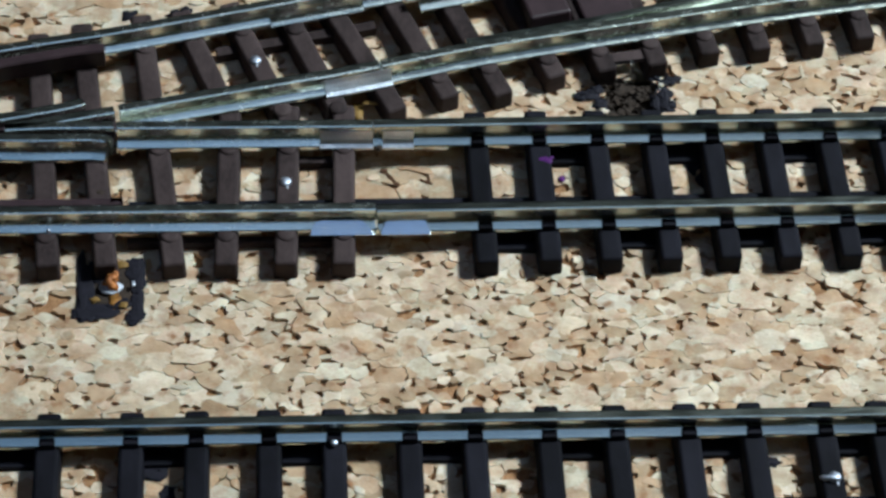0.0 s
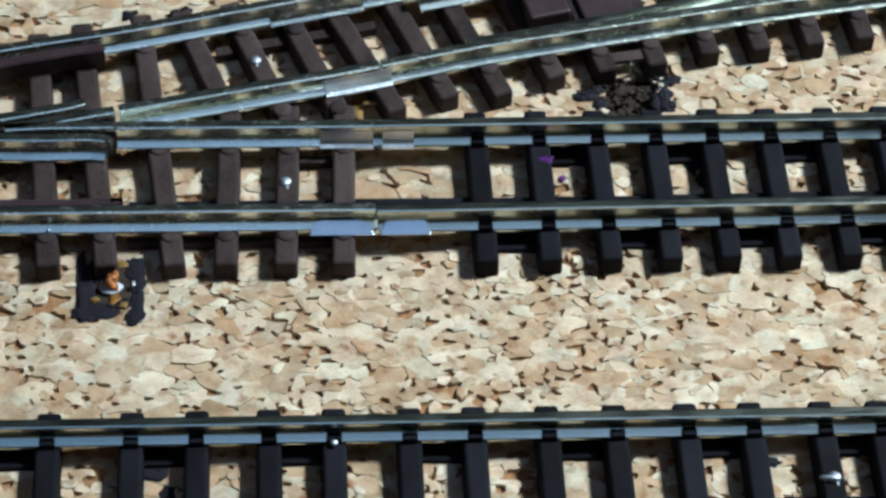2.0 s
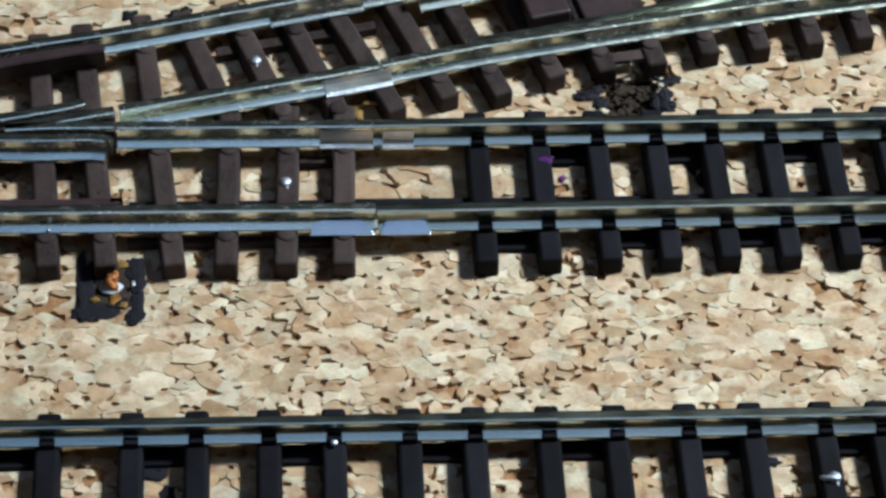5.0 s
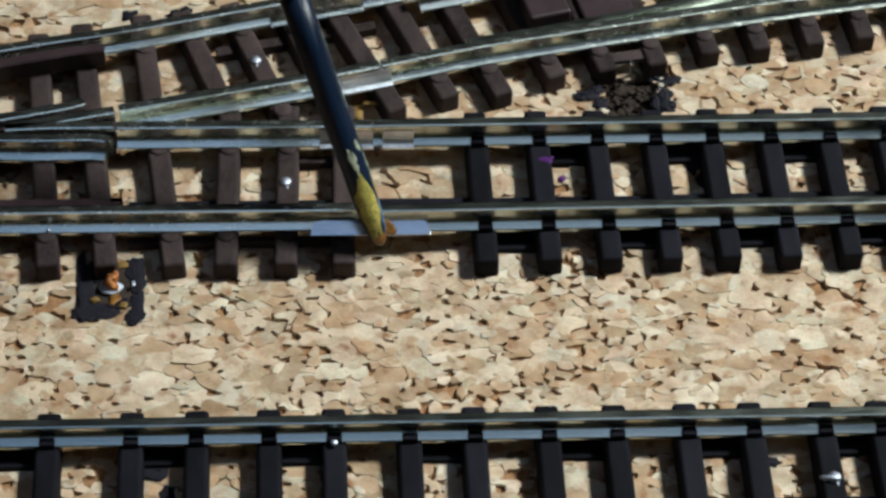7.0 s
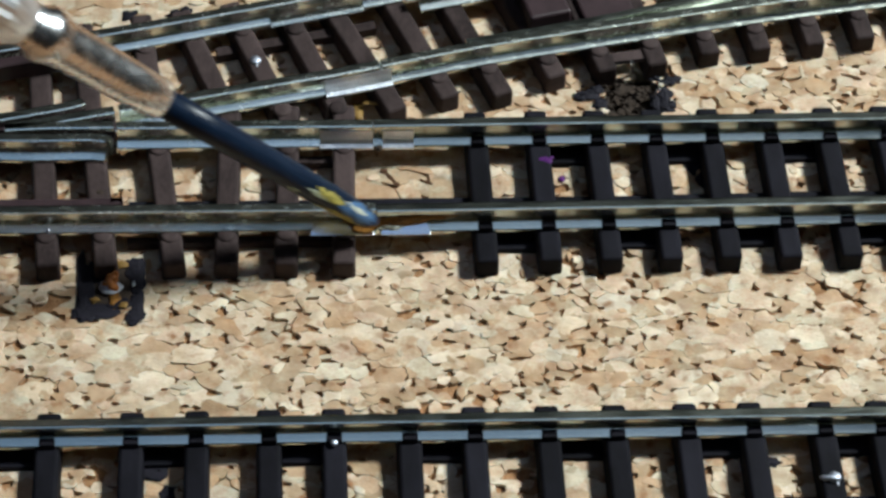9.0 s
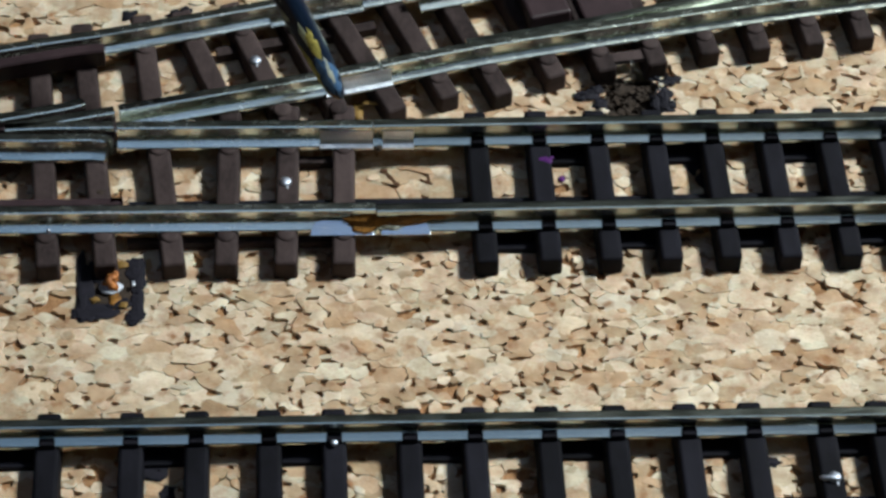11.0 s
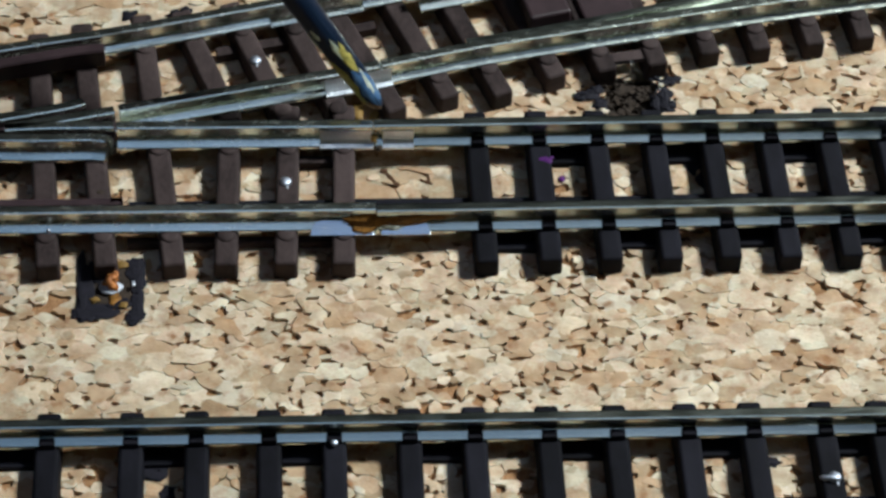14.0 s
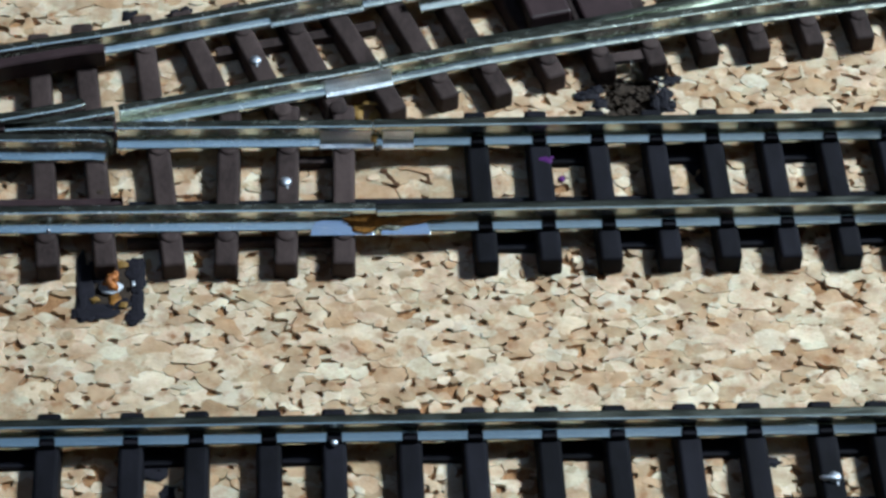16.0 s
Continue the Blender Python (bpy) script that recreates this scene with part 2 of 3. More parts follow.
def in_slot(x, y):
    """The hole cut through the cork for the point motor."""
    u, v = (x - SLOT[0]) / SLOT[2], (y - SLOT[1]) / SLOT[3]
    return u * u + v * v < 1 + 0.5 * noise.noise(Vector((x * 0.8, y * 0.8, 5)))


SLOT = (18.3, 17.5, 3.4, 3.0)


def build_cork():
    """Flat cork granules of mixed size, some lapping over their neighbours, with open pits at missing corners."""
    rnd = random.Random(7)
    K = 1.5                       # granules are longer along x
    pts, radius, near = [], [], {}
    for _ in range(60000):
        x, y = rnd.uniform(-52 / K, 58 / K), rnd.uniform(-34, 40)
        r = rnd.choice((0.28, 0.36, 0.46, 0.58, 0.72, 0.85, 1.05))
        slab = -8 < x * K < 4 and 4 < y < 11      # bared larger pieces where sleepers were cut away
        if slab:
            r = rnd.choice((0.8, 1.5, 1.9))
        gx, gy = int(x // 3), int(y // 3)
        if any((pts[j][0] - x) ** 2 + (pts[j][1] - y) ** 2 < (0.88 * (r + radius[j])) ** 2
               for a in (-1, 0, 1) for b in (-1, 0, 1) for j in near.get((gx + a, gy + b), ())):
            continue
        near.setdefault((gx, gy), []).append(len(pts))
        pts.append((x, y))
        radius.append(r)
    weight = [r * r for r in radius]
    pits = {}
    granules = []
    for i, (x, y) in enumerate(pts):
        if not shown(x * K, y):
            continue
        poly = [(p[0] * K, p[1]) for p in cell_outline(x, y, i, pts, weight, near)]
        if len(poly) < 3 or (radius[i] < 0.5 and rnd.random() < 0.03 + 0.3 * noise.noise(Vector((x * K * 0.22, y * 0.3, 31)))):
            continue
        cx, cy = sum(p[0] for p in poly) / len(poly), sum(p[1] for p in poly) / len(poly)
        if in_slot(cx, cy):
            continue
        level = rnd.uniform(-1, 1)
        lap = 1.11 + max(level, 0) * 0.16
        ring = []
        for k in range(len(poly)):
            p, q = poly[k], poly[(k + 1) % len(poly)]
            n = max(1, int(math.dist(p, q) / 0.36))
            if math.dist(p, q) < 0.1:
                continue
            for e in range(n):
                t = e / n
                m = (p[0] + (q[0] - p[0]) * t, p[1] + (q[1] - p[1]) * t)
                d = max(math.dist(m, (cx, cy)), 0.3)
                pull = rnd.uniform(-0.07, 0.09) / d
                if e == 0:
                    key = (round(p[0] * 3), round(p[1] * 3))
                    if key not in pits:
                        open_here = noise.noise(Vector((p[0] * 0.22, p[1] * 0.3, 31)))     # pits come in clusters
                        pits[key] = max(0.0, rnd.choice((0.0, 0.0, 0.1, 0.3, 0.6, 0.85)) * (0.85 + 1.8 * open_here))
                    pull = min(pits[key] * rnd.uniform(0.1, 1.9) / d, 0.5)
                s = (1 - pull) * lap
                f = fray((cx + (m[0] - cx) * s, cy + (m[1] - cy) * s))
                ring.append(f)
        if len(ring) < 5:
            continue
        soft = []
        for a, b in zip(ring, ring[1:] + ring[:1]):
            soft += [(a[0] * 0.75 + b[0] * 0.25, a[1] * 0.75 + b[1] * 0.25), (a[0] * 0.25 + b[0] * 0.75, a[1] * 0.25 + b[1] * 0.75)]
        ring = soft
        cx, cy = sum(p[0] for p in ring) / len(ring), sum(p[1] for p in ring) / len(ring)
        top = 0.04 * level + 0.14 * noise.noise(Vector((cx * 0.2, cy * 0.2, 0)))
        tx, ty = rnd.gauss(0, 0.045), rnd.gauss(0, 0.05)
        k = len(ring)
        inset = rnd.uniform(0.10, 0.22)
        verts, faces = [], []
        for lay in range(3):
            for p in ring:
                s = (0.97, 1.0, 1 - inset)[lay]
                vx, vy = cx + (p[0] - cx) * s, cy + (p[1] - cy) * s
                h = top + tx * (vx - cx) + ty * (vy - cy)
                z = (-1.3, h - rnd.uniform(0.0, 0.018), h + rnd.uniform(-0.012, 0.012))[lay]
                verts.append(((vx - cx) * MM, (vy - cy) * MM, z * MM))
        verts.append((0, 0, (top + rnd.uniform(-0.02, 0.04)) * MM))
        for lay in range(2):
            for e in range(k):
                f = (e + 1) % k
                faces.append((lay * k + e, lay * k + f, lay * k + k + f, lay * k + k + e))
        for e in range(k):
            faces.append((2 * k + e, 2 * k + (e + 1) % k, 3 * k))
        granules.append((cx, cy, verts, faces))
    # loose thin flakes lying across the joints
    for _ in range(900):
        cx, cy = rnd.uniform(-46, 52), rnd.uniform(-30, 36)
        a, b, turn = rnd.uniform(0.3, 1.0), rnd.uniform(0.2, 0.5), rnd.gauss(0, 0.6)
        if in_slot(cx, cy):
            continue
        k = rnd.choice((6, 7, 8))
        z0, tx, ty = rnd.uniform(0.05, 0.09), rnd.gauss(0, 0.04), rnd.gauss(0, 0.05)
        verts, faces = [], []
        rim = []
        for e in range(k):
            an = 2 * math.pi * (e + rnd.uniform(-0.3, 0.3)) / k
            u, v = a * math.cos(an) * rnd.uniform(0.75, 1.1), b * math.sin(an) * rnd.uniform(0.75, 1.1)
            rim.append((u * math.cos(turn) - v * math.sin(turn), u * math.sin(turn) + v * math.cos(turn)))
        for lay, drop in enumerate((-0.5, -0.05, 0.0)):
            for u, v in rim:
                w = (1, 1, 0.85)[lay]
                verts.append((u * w * MM, v * w * MM, (z0 + tx * u + ty * v + drop) * MM))
        for lay in range(2):
            for e in range(k):
                f = (e + 1) % k
                faces.append((lay * k + e, lay * k + f, lay * k + k + f, lay * k + k + e))
        faces.append(tuple(2 * k + e for e in range(k)))
        granules.append((cx, cy, verts, faces))
    bm = bmesh.new()
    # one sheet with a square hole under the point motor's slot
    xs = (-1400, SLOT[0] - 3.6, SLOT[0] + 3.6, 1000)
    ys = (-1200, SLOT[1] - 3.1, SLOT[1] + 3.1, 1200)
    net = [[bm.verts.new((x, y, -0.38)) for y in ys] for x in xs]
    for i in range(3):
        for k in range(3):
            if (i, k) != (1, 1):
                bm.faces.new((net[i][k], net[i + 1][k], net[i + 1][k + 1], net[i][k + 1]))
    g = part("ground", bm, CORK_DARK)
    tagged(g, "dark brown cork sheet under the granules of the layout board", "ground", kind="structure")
    # the open strip between the two tracks: each granule by itself
    strip = sorted(granules, key=lambda q: abs(q[1] + 10) + 0.16 * abs(q[0]))
    for n, (cx, cy, verts, faces) in enumerate(strip[:300]):
        me = bpy.data.meshes.new("cork_granule")
        me.from_pydata(verts, [], faces)
        place(part_from("cork_granule", me, CORK_SINGLE, g), cx, cy)
    allv, allf = [], []
    for cx, cy, verts, faces in strip[300:]:
        base = len(allv)
        allv += [(x + cx * MM, y + cy * MM, z) for x, y, z in verts]
        allf += [tuple(base + i for i in f) for f in faces]
    me = bpy.data.meshes.new("cork_granules")
    me.from_pydata(allv, [], allf)
    me.materials.append(CORK)
    ob = new("cork_granules", me)
    tagged(ob, "tan and pinkish cork granules pressed flat with dark gaps", "cork", kind="stuff")


# ---- track ----
SLEEPER_CACHE = {}


def sleeper(parent, x, y, turn, length, mat, width=2.1, name="sleeper"):
    """A moulded sleeper; x, y is its front end's middle, turn leans its far end to the left."""
    key = (round(length, 1), mat.name, width)
    if key not in SLEEPER_CACHE:
        bm = block(-width / 2, width / 2, 0, length, -0.35, 2.0, 0.32, 0.08, 3)
        SLEEPER_CACHE[key] = part(name, bm, mat, parent)
        return place(SLEEPER_CACHE[key], x, y, 0, turn)
    return place(part_from(name, SLEEPER_CACHE[key].data, mat, parent), x, y, 0, turn)


MESHES = {}


def clip(parent, y, side, mat, rounded):
    """What holds the rail's foot on one side; y along the sleeper, side -1 before the rail, 1 behind it."""
    key = (side, mat.name, rounded)
    if key not in MESHES:
        if rounded:
            bm = lathe([(0.82, -0.1), (0.82, 0.06), (0.72, 0.16), (0.5, 0.21), (0.1, 0.23)], 16)
        else:
            a, b = sorted((side * 0.30, side * 1.12))
            bm = block(-0.66, 0.66, a, b, -0.05, 0.62, 0.1, 0.05)
        ob = part("rail_clip", bm, mat, parent, smooth=rounded)
        MESHES[key] = ob.data
    else:
        ob = part_from("rail_clip", MESHES[key], mat, parent)
    ob.matrix_basis = pose(0, (y + (side * 1.22 if rounded else 0)) * MM, 2.0 * MM)
    return ob


def flex_track(label, near_y, far_y, xs, front_y, length, x0, x1, slope, mat, jitter, taller=0.0, tied=0):
    """A straight length of track: two rails on separate sleepers."""
    track = thing("flex_track", label, "railway track", "model railway tracks")
    rnd = random.Random(11)
    line = lambda y, x: y + slope * x
    for y in (near_y, far_y):
        rail([(x0, line(y, x0)), ((x0 + x1) / 2, line(y, (x0 + x1) / 2)), (x1, line(y, x1))], track, taller=taller, wider=0.1)
    lean = math.degrees(math.atan(slope))
    for x in xs:
        s = sleeper(track, x, line(front_y, x) + rnd.uniform(-jitter, jitter), lean + rnd.uniform(-0.5, 0.5) * jitter * 4, length, mat)
        for y in (near_y, far_y):
            for side in (-1, 1):
                clip(s, y - front_y, side, mat, False)
    # moulded ties under the rails in every other gap, and a low one behind the near rail in each
    for i, (a, b) in enumerate(zip(xs, xs[1:])):
        mid = (a + b) / 2
        rail_y = line(far_y if i % 2 == tied else near_y, mid)
        part("tie", block(a + 0.9, b - 0.9, rail_y - 1.8, rail_y + 0.8, -0.3, 0.55, 0.15), mat, track)
        back = line(near_y, mid)
        part("tie", block(a + 0.9, b - 0.9, back + 2.2, back + 3.75 + 0.2 * rnd.random(), -0.3, 0.75, 0.15), mat, track)
    return track


def pin(x, y, z, label="bright steel track pin driven through a sleeper", r=0.52):
    p = thing("track_pin", label, "pin", "track pins", x, y, z)
    bm = lathe([(0.2, -1.2), (0.22, 0.0), (r, 0.02), (r * 1.0, 0.08), (r * 0.84, 0.20), (r * 0.5, 0.27), (r * 0.2, 0.29), (0.03, 0.295)], 16, r * 0.05)
    part("head", bm, PINHEAD, p, smooth=True)
    if r > 0.5:
        place(part("glue_bead", blob(0.11, 0.16, 0.07, int(80 + x), 0.3, 3), GLUE, p, "dried clear glue", True), 0.15, -0.6, 0.02)
    return p


def blob(rx, ry, rz, seed, rough=0.18, rings=2):
    """A flattened irregular lump, base at z = 0."""
    rnd = random.Random(seed)
    bm = bmesh.new()
    bmesh.ops.create_icosphere(bm, subdivisions=rings, radius=1)
    off = Vector((rnd.uniform(0, 50), rnd.uniform(0, 50), 0))
    for v in bm.verts:
        f = 1 + rough * 2.2 * noise.noise(v.co * 1.6 + off)
        v.co = Vector((v.co.x * rx * f, v.co.y * ry * f, v.co.z * rz * (1 + rough * noise.noise(v.co * 3 + off))))
    return bm


def build_right_track():
    # joined to the turnout at x = -5.7; the sleepers nearest the joint were cut away
    xs = [3.6, 9.05, 14.25, 19.45, 24.55, 29.8, 35.1, 40.3, 45.5, 50.7, 55.9, 61.1]
    flex_track("straight track of nickel rails on near-black plastic sleepers", 1.25, 10.79, xs, -3.05, 17.1, -5.74, 66, 0.010, BLACK, 0.06, 0.25, 1)


def build_front_track():
    xs = [-61.5, -55.6, -50.2, -44.3, -38.6, -32.6, -26.0, -20.85, -15.05, -9.87, -3.84, 1.4, 7.37, 12.88, 18.72, 24.03, 29.87, 34.6, 40.6, 45.9, 51.8]
    flex_track("straight track of nickel rails on black sleepers with uneven gaps", -29.95, -20.08, xs, -34.1, 16.57, -66, 60, 0.0, BLACK, 0.05)


def build_turnout():
    t = thing("turnout", "turnout with tarnished nickel rails and brown plastic sleepers", "railway turnout", "model railway tracks")
    # through rails
    rail([(-70, 1.46), (-40, 1.46), (-5.85, 1.50)], t, NICKEL_OLD)
    rail([(-28.0, 10.76), (-16, 10.78), (-5.85, 10.78)], t, NICKEL_OLD, taller=0.15)
    # diverging rails
    A = [(-70, 12.6), (-38.5, 19.95), (-28.6, 22.0), (-14.5, 25.35), (-2.6, 28.2)]
    rail(glide(A), t, NICKEL_OLD, wider=0.0)
    rail(glide([(-27.9, 12.75), (-18.5, 14.8), (-9.1, 16.85), (-5.0, 17.85)]), t, NICKEL_OLD, wider=0.0)
    # insulated crossing: nose, wing rails and their dark moulding
    slab = [(1.45, 0), (1.45, 2.0), (1.3, 2.15), (-1.3, 2.15), (-1.45, 2.0), (-1.45, 0)]
    narrow = [(o * 0.66, h) for o, h in slab]
    part("crossing_base", sweep([(-45, 10.9), (-28.2, 10.9)], narrow, 1.1), FROG, t, "dark plastic crossing base")
    part("crossing_base", sweep([(-45, 9.3), (-28.3, 12.75)], narrow, 1.08), FROG, t, "dark plastic crossing base")
    rail([(-28.3, 12.6), (-33.4, 11.5), (-37.6, 10.75)], t, NICKEL_OLD, "nose rail of the crossing", "nose_rail")
    rail([(-28.3, 10.9), (-34, 10.88), (-37.6, 10.7)], t, NICKEL_OLD, "nose rail of the crossing", "nose_rail")
    rail(glide([(-31.0, 13.65), (-32.4, 13.1), (-38.5, 11.75), (-48, 9.7), (-70, 4.9)]), t, NICKEL_OLD, "bent wing rail", "wing_rail")
    rail(glide([(-28.6, 9.15), (-30.2, 9.5), (-38, 9.55), (-45, 10.9), (-70, 11.0)]), t, NICKEL_OLD, "bent wing rail", "wing_rail")
    block_rail = [(0.55, 0), (0.55, 1.85), (0.4, 2.0), (-0.4, 2.0), (-0.55, 1.85), (-0.55, 0)]
    low_rail = [(o * 0.8, h * 0.76) for o, h in block_rail]
    part("check_rail", sweep(glide([(-60, 2.75), (-30.0, 2.75), (-28.3, 2.9)]), low_rail), FROG, t, "dark plastic check rail")
    part("check_rail", sweep(glide([(-60, 13.2), (-38.5, 18.35), (-31.5, 19.9), (-29.4, 20.1)]), block_rail), FROG, t, "dark plastic check rail")
    # sleepers under both routes, then under the through route alone
    for x, lean, length in ((-55.0, 1, 17.5), (-49.6, 1, 19), (-44.2, 2, 21), (-38.9, 3, 24.8), (-33.5, 4.5, 26.9), (-28.6, 6.5, 28.2), (-22.9, 7.0, 29.3)):
        s = sleeper(t, x, -2.95, lean, length, BROWN)
        for y in (4.45, 14.15):
            clip(s, y, -1, BROWN, True)
        clip(s, length - 3.1, -1, BROWN, True)
    for x, lean in ((-18.6, -1.0), (-13.55, -1.5), (-8.65, -1.5)):
        s = sleeper(t, x, -3.0, lean, 18.0, BROWN)
        for y in (4.5, 14.1):
            clip(s, y, -1, BROWN, True)
    # sleepers under the diverging route
    for x, y, lean, length in ((-18.7, 14.9, 20, 12.4), (-13.7, 14.4, 20, 14.0), (-8.7, 14.6, 21, 14.6), (-3.35, 14.2, 24, 16.4)):
        s = sleeper(t, x, y, lean, length, BROWN)
        if y < 14.4:
            continue
        clip(s, 1.1, -1, BROWN, True)
        clip(s, 11.4, -1, BROWN, True)
    # moulded webs that tie the sleepers together beside the rails
    for x0, x1, y0, y1 in ((-27, -8.5, 3.7, 4.85), (-8.5, 3.0, 3.5, 4.95), (-27, -8.5, 0.2, 0.9), (-13.0, -9, 9.0, 9.8)):
        part("web", block(x0, x1, y0, y1, 0.1, 0.95, 0.1), BLACK if y0 > 3 and y0 < 4 else BROWN, t)
    for x0, y0, x1, y1 in ((-17.5, 16.0, -3, 19.2), (-19.5, 22.1, -5, 25.4)):
        part("web", sweep([(x0, y0), (x1, y1)], [(0.5, 0), (0.5, 1.0), (-0.5, 1.0), (-0.5, 0)], 0.1), BROWN, t)
    return t


def build_upper_turnout():
    t = thing("turnout", "second turnout with nickel rails and brown sleepers", "railway turnout", "model railway tracks")
    B = [(-4.8, 17.9), (4.2, 20.15), (14.3, 22.2), (27.5, 24.75), (42.8, 27.3), (70, 31.2)]
    rail(glide(B), t, NICKEL_OLD, wider=0.0)
    rail(glide([(-2.4, 28.25), (4.2, 29.85), (14.3, 32.0), (27.5, 34.6), (70, 41.2)]), t, NICKEL_OLD)
    rail(glide([(-1.0, 27.0), (6.5, 28.75), (14.0, 30.6), (24.0, 33.2)]), t, NICKEL_OLD, "short inner rail", "inner_rail")
    # closing blade against the near stock rail
    blade = [(0.30, 0.3), (0.34, 1.9), (0.2, 2.0), (-0.3, 2.0), (-0.38, 1.9), (-0.30, 0.3)]
    part("point_blade", sweep(glide([(3.0, 20.55), (14.3, 23.1), (28, 26.75), (45, 31.0), (66, 37)]), blade), NICKEL, t, "slim switch blade")
    for x, y, lean, length in ((1.4, 15.7, 22, 16), (6.25, 16.0, 21, 16), (11.25, 18.1, 20, 16), (15.95, 18.8, 15, 16), (20.65, 19.5, 12, 16),
                               (25.6, 20.8, 10, 16.5), (30.4, 21.3, 8.5, 17), (35.5, 21.9, 7.5, 18), (40.3, 22.6, 6.5, 18), (45.2, 23.4, 6, 19), (50.2, 24.2, 6, 19)):
        s = sleeper(t, x, y, lean, length, BROWN)
        a = math.radians(lean)
        # where the sleeper passes under the near rail
        path = glide(B)
        best = min(path, key=lambda p: abs((p[0] - x) * math.cos(a) + (p[1] - y) * math.sin(a)))
        along = -(best[0] - x) * math.sin(a) + (best[1] - y) * math.cos(a)
        clip(s, along, -1, BROWN, True)
    # tie bar between the two long sleepers and the spring housing behind
    part("tie_bar", sweep([(15.2, 20.4), (20.3, 21.2)], [(0.55, 0), (0.55, 0.5), (-0.55, 0.5), (-0.55, 0)], 1.2), BROWN, t)
    place(part("spring_housing", block(-2.3, 2.3, 0, 5.5, 0.2, 3.6, 0.25, 0.35), FROG, t, "dark red-brown spring housing"), 11.1, 23.9, 0, 14)
    place(part("housing_plate", block(-2.6, 2.6, 0, 6.5, 0.2, 2.5, 0.2, 0.15), FROG, t, "flat dark red-brown cover plate"), 16.8, 24.6, 0, 14)
    place(part("housing_step", block(-2.2, 2.2, -1.1, 0.4, 0.2, 2.3, 0.15, 0.1), BROWN, t), 11.2, 23.5, 0, 14)
    return t


def sleeve(points, mat, label):
    """A crumpled metal sleeve over foot, web and head."""
    j = thing("rail_joiner", label, "rail joiner", "rail joiners")
    half = [(1.16, -0.06), (1.19, 0.22), (0.86, 0.40), (0.66, 0.72), (0.54, 1.15), (0.50, 1.66)]
    part("sleeve", sweep(points, half + [(-o, h) for o, h in reversed(half)]), mat, j)
    return j


def splice_plate(x0, x1, cut, label):
    """A wide flattened plate leaning on the rail's front, with clipped corners."""
    j = thing("splice_plate", label, "rail joiner", "splice plates")
    bm = bmesh.new()
    # outline in the plate's own plane: along the rail, up the slope
    out = [(x0, 0.0), (x1 + cut[0], 0.0), (x1 + cut[1], 0.6), (x1 + cut[2], 1.3), (x1 + cut[2] - 0.35, 1.5), (x0 + 0.85, 1.5), (x0 + 0.4, 1.32), (x0 + 0.12, 0.6)]
    rise = Vector((0.0, 0.891, 0.454))
    face = Vector((0.0, -0.454, 0.891))
    front = [bm.verts.new(Vector((u, -0.14, 2.18)) + rise * v * 0.9 + face * 0.05) for u, v in out]
    back = [bm.verts.new(Vector((u, -0.14, 2.18)) + rise * v * 0.9 - face * 0.05) for u, v in out]
    bm.faces.new(front)
    bm.faces.new(back[::-1])
    for i in range(len(out)):
        k = (i + 1) % len(out)
        bm.faces.new((front[i], back[i], back[k], front[k]))
    bmesh.ops.bevel(bm, geom=bm.edges[:], offset=0.045, segments=2, affect="EDGES", profile=0.5)
    part("plate", bm, PLATE, j)
    # the channel that grips the foot, behind the plate
    part("channel", block(x0 + 0.3, x1 - 0.5, 0.1, 2.4, 1.84, 1.98, 0.03), PLATE, j)
    return j


def build_joiners():
    splice_plate(-11.45, -6.0, (0.15, -0.35, -0.75), "pale bluish metal joiner plate bent off the rail foot")
    splice_plate(-5.45, -1.2, (0.05, -0.1, -0.3), "pale bluish metal joiner plate with a clipped corner")
    sleeve([(-10.4, 10.78), (-8, 10.78), (-5.75, 10.78)], CRUMPLED, "narrow bright metal rail joiner")
    sleeve([(-4.9, 10.76), (-3.5, 10.77), (-2.2, 10.78)], CRUMPLED, "short bright metal rail joiner beside a gap")
    bead = thing("bead_speck", "dark dull bead in the gap of a rail joint", "speck", "solder specks", -5.3, 9.65, 2.1)
    part("bead", blob(0.36, 0.3, 0.3, 301, 0.3, 3), PIT, bead, smooth=True)
    sleeve(glide([(-9.9, 16.67), (-7, 17.35), (-4.0, 18.1)], 0.7), CRUMPLED, "bright crumpled metal rail joiner")
    sleeve(glide([(-14.8, 25.27), (-10, 26.4), (-6.3, 27.3)], 0.7), NICKEL_OLD, "tarnished metal rail joiner")
    bits = thing("wire_bridge", "twisted bit of metal in the gap between two plates", "wire", x=-5.72, y=0.25, z=2.05)
    part("strand", lathe([(0.2, 0), (0.26, 0.2), (0.16, 0.45), (0.1, 0.7)], 8, 0.06, 4), NICKEL_OLD, bits)


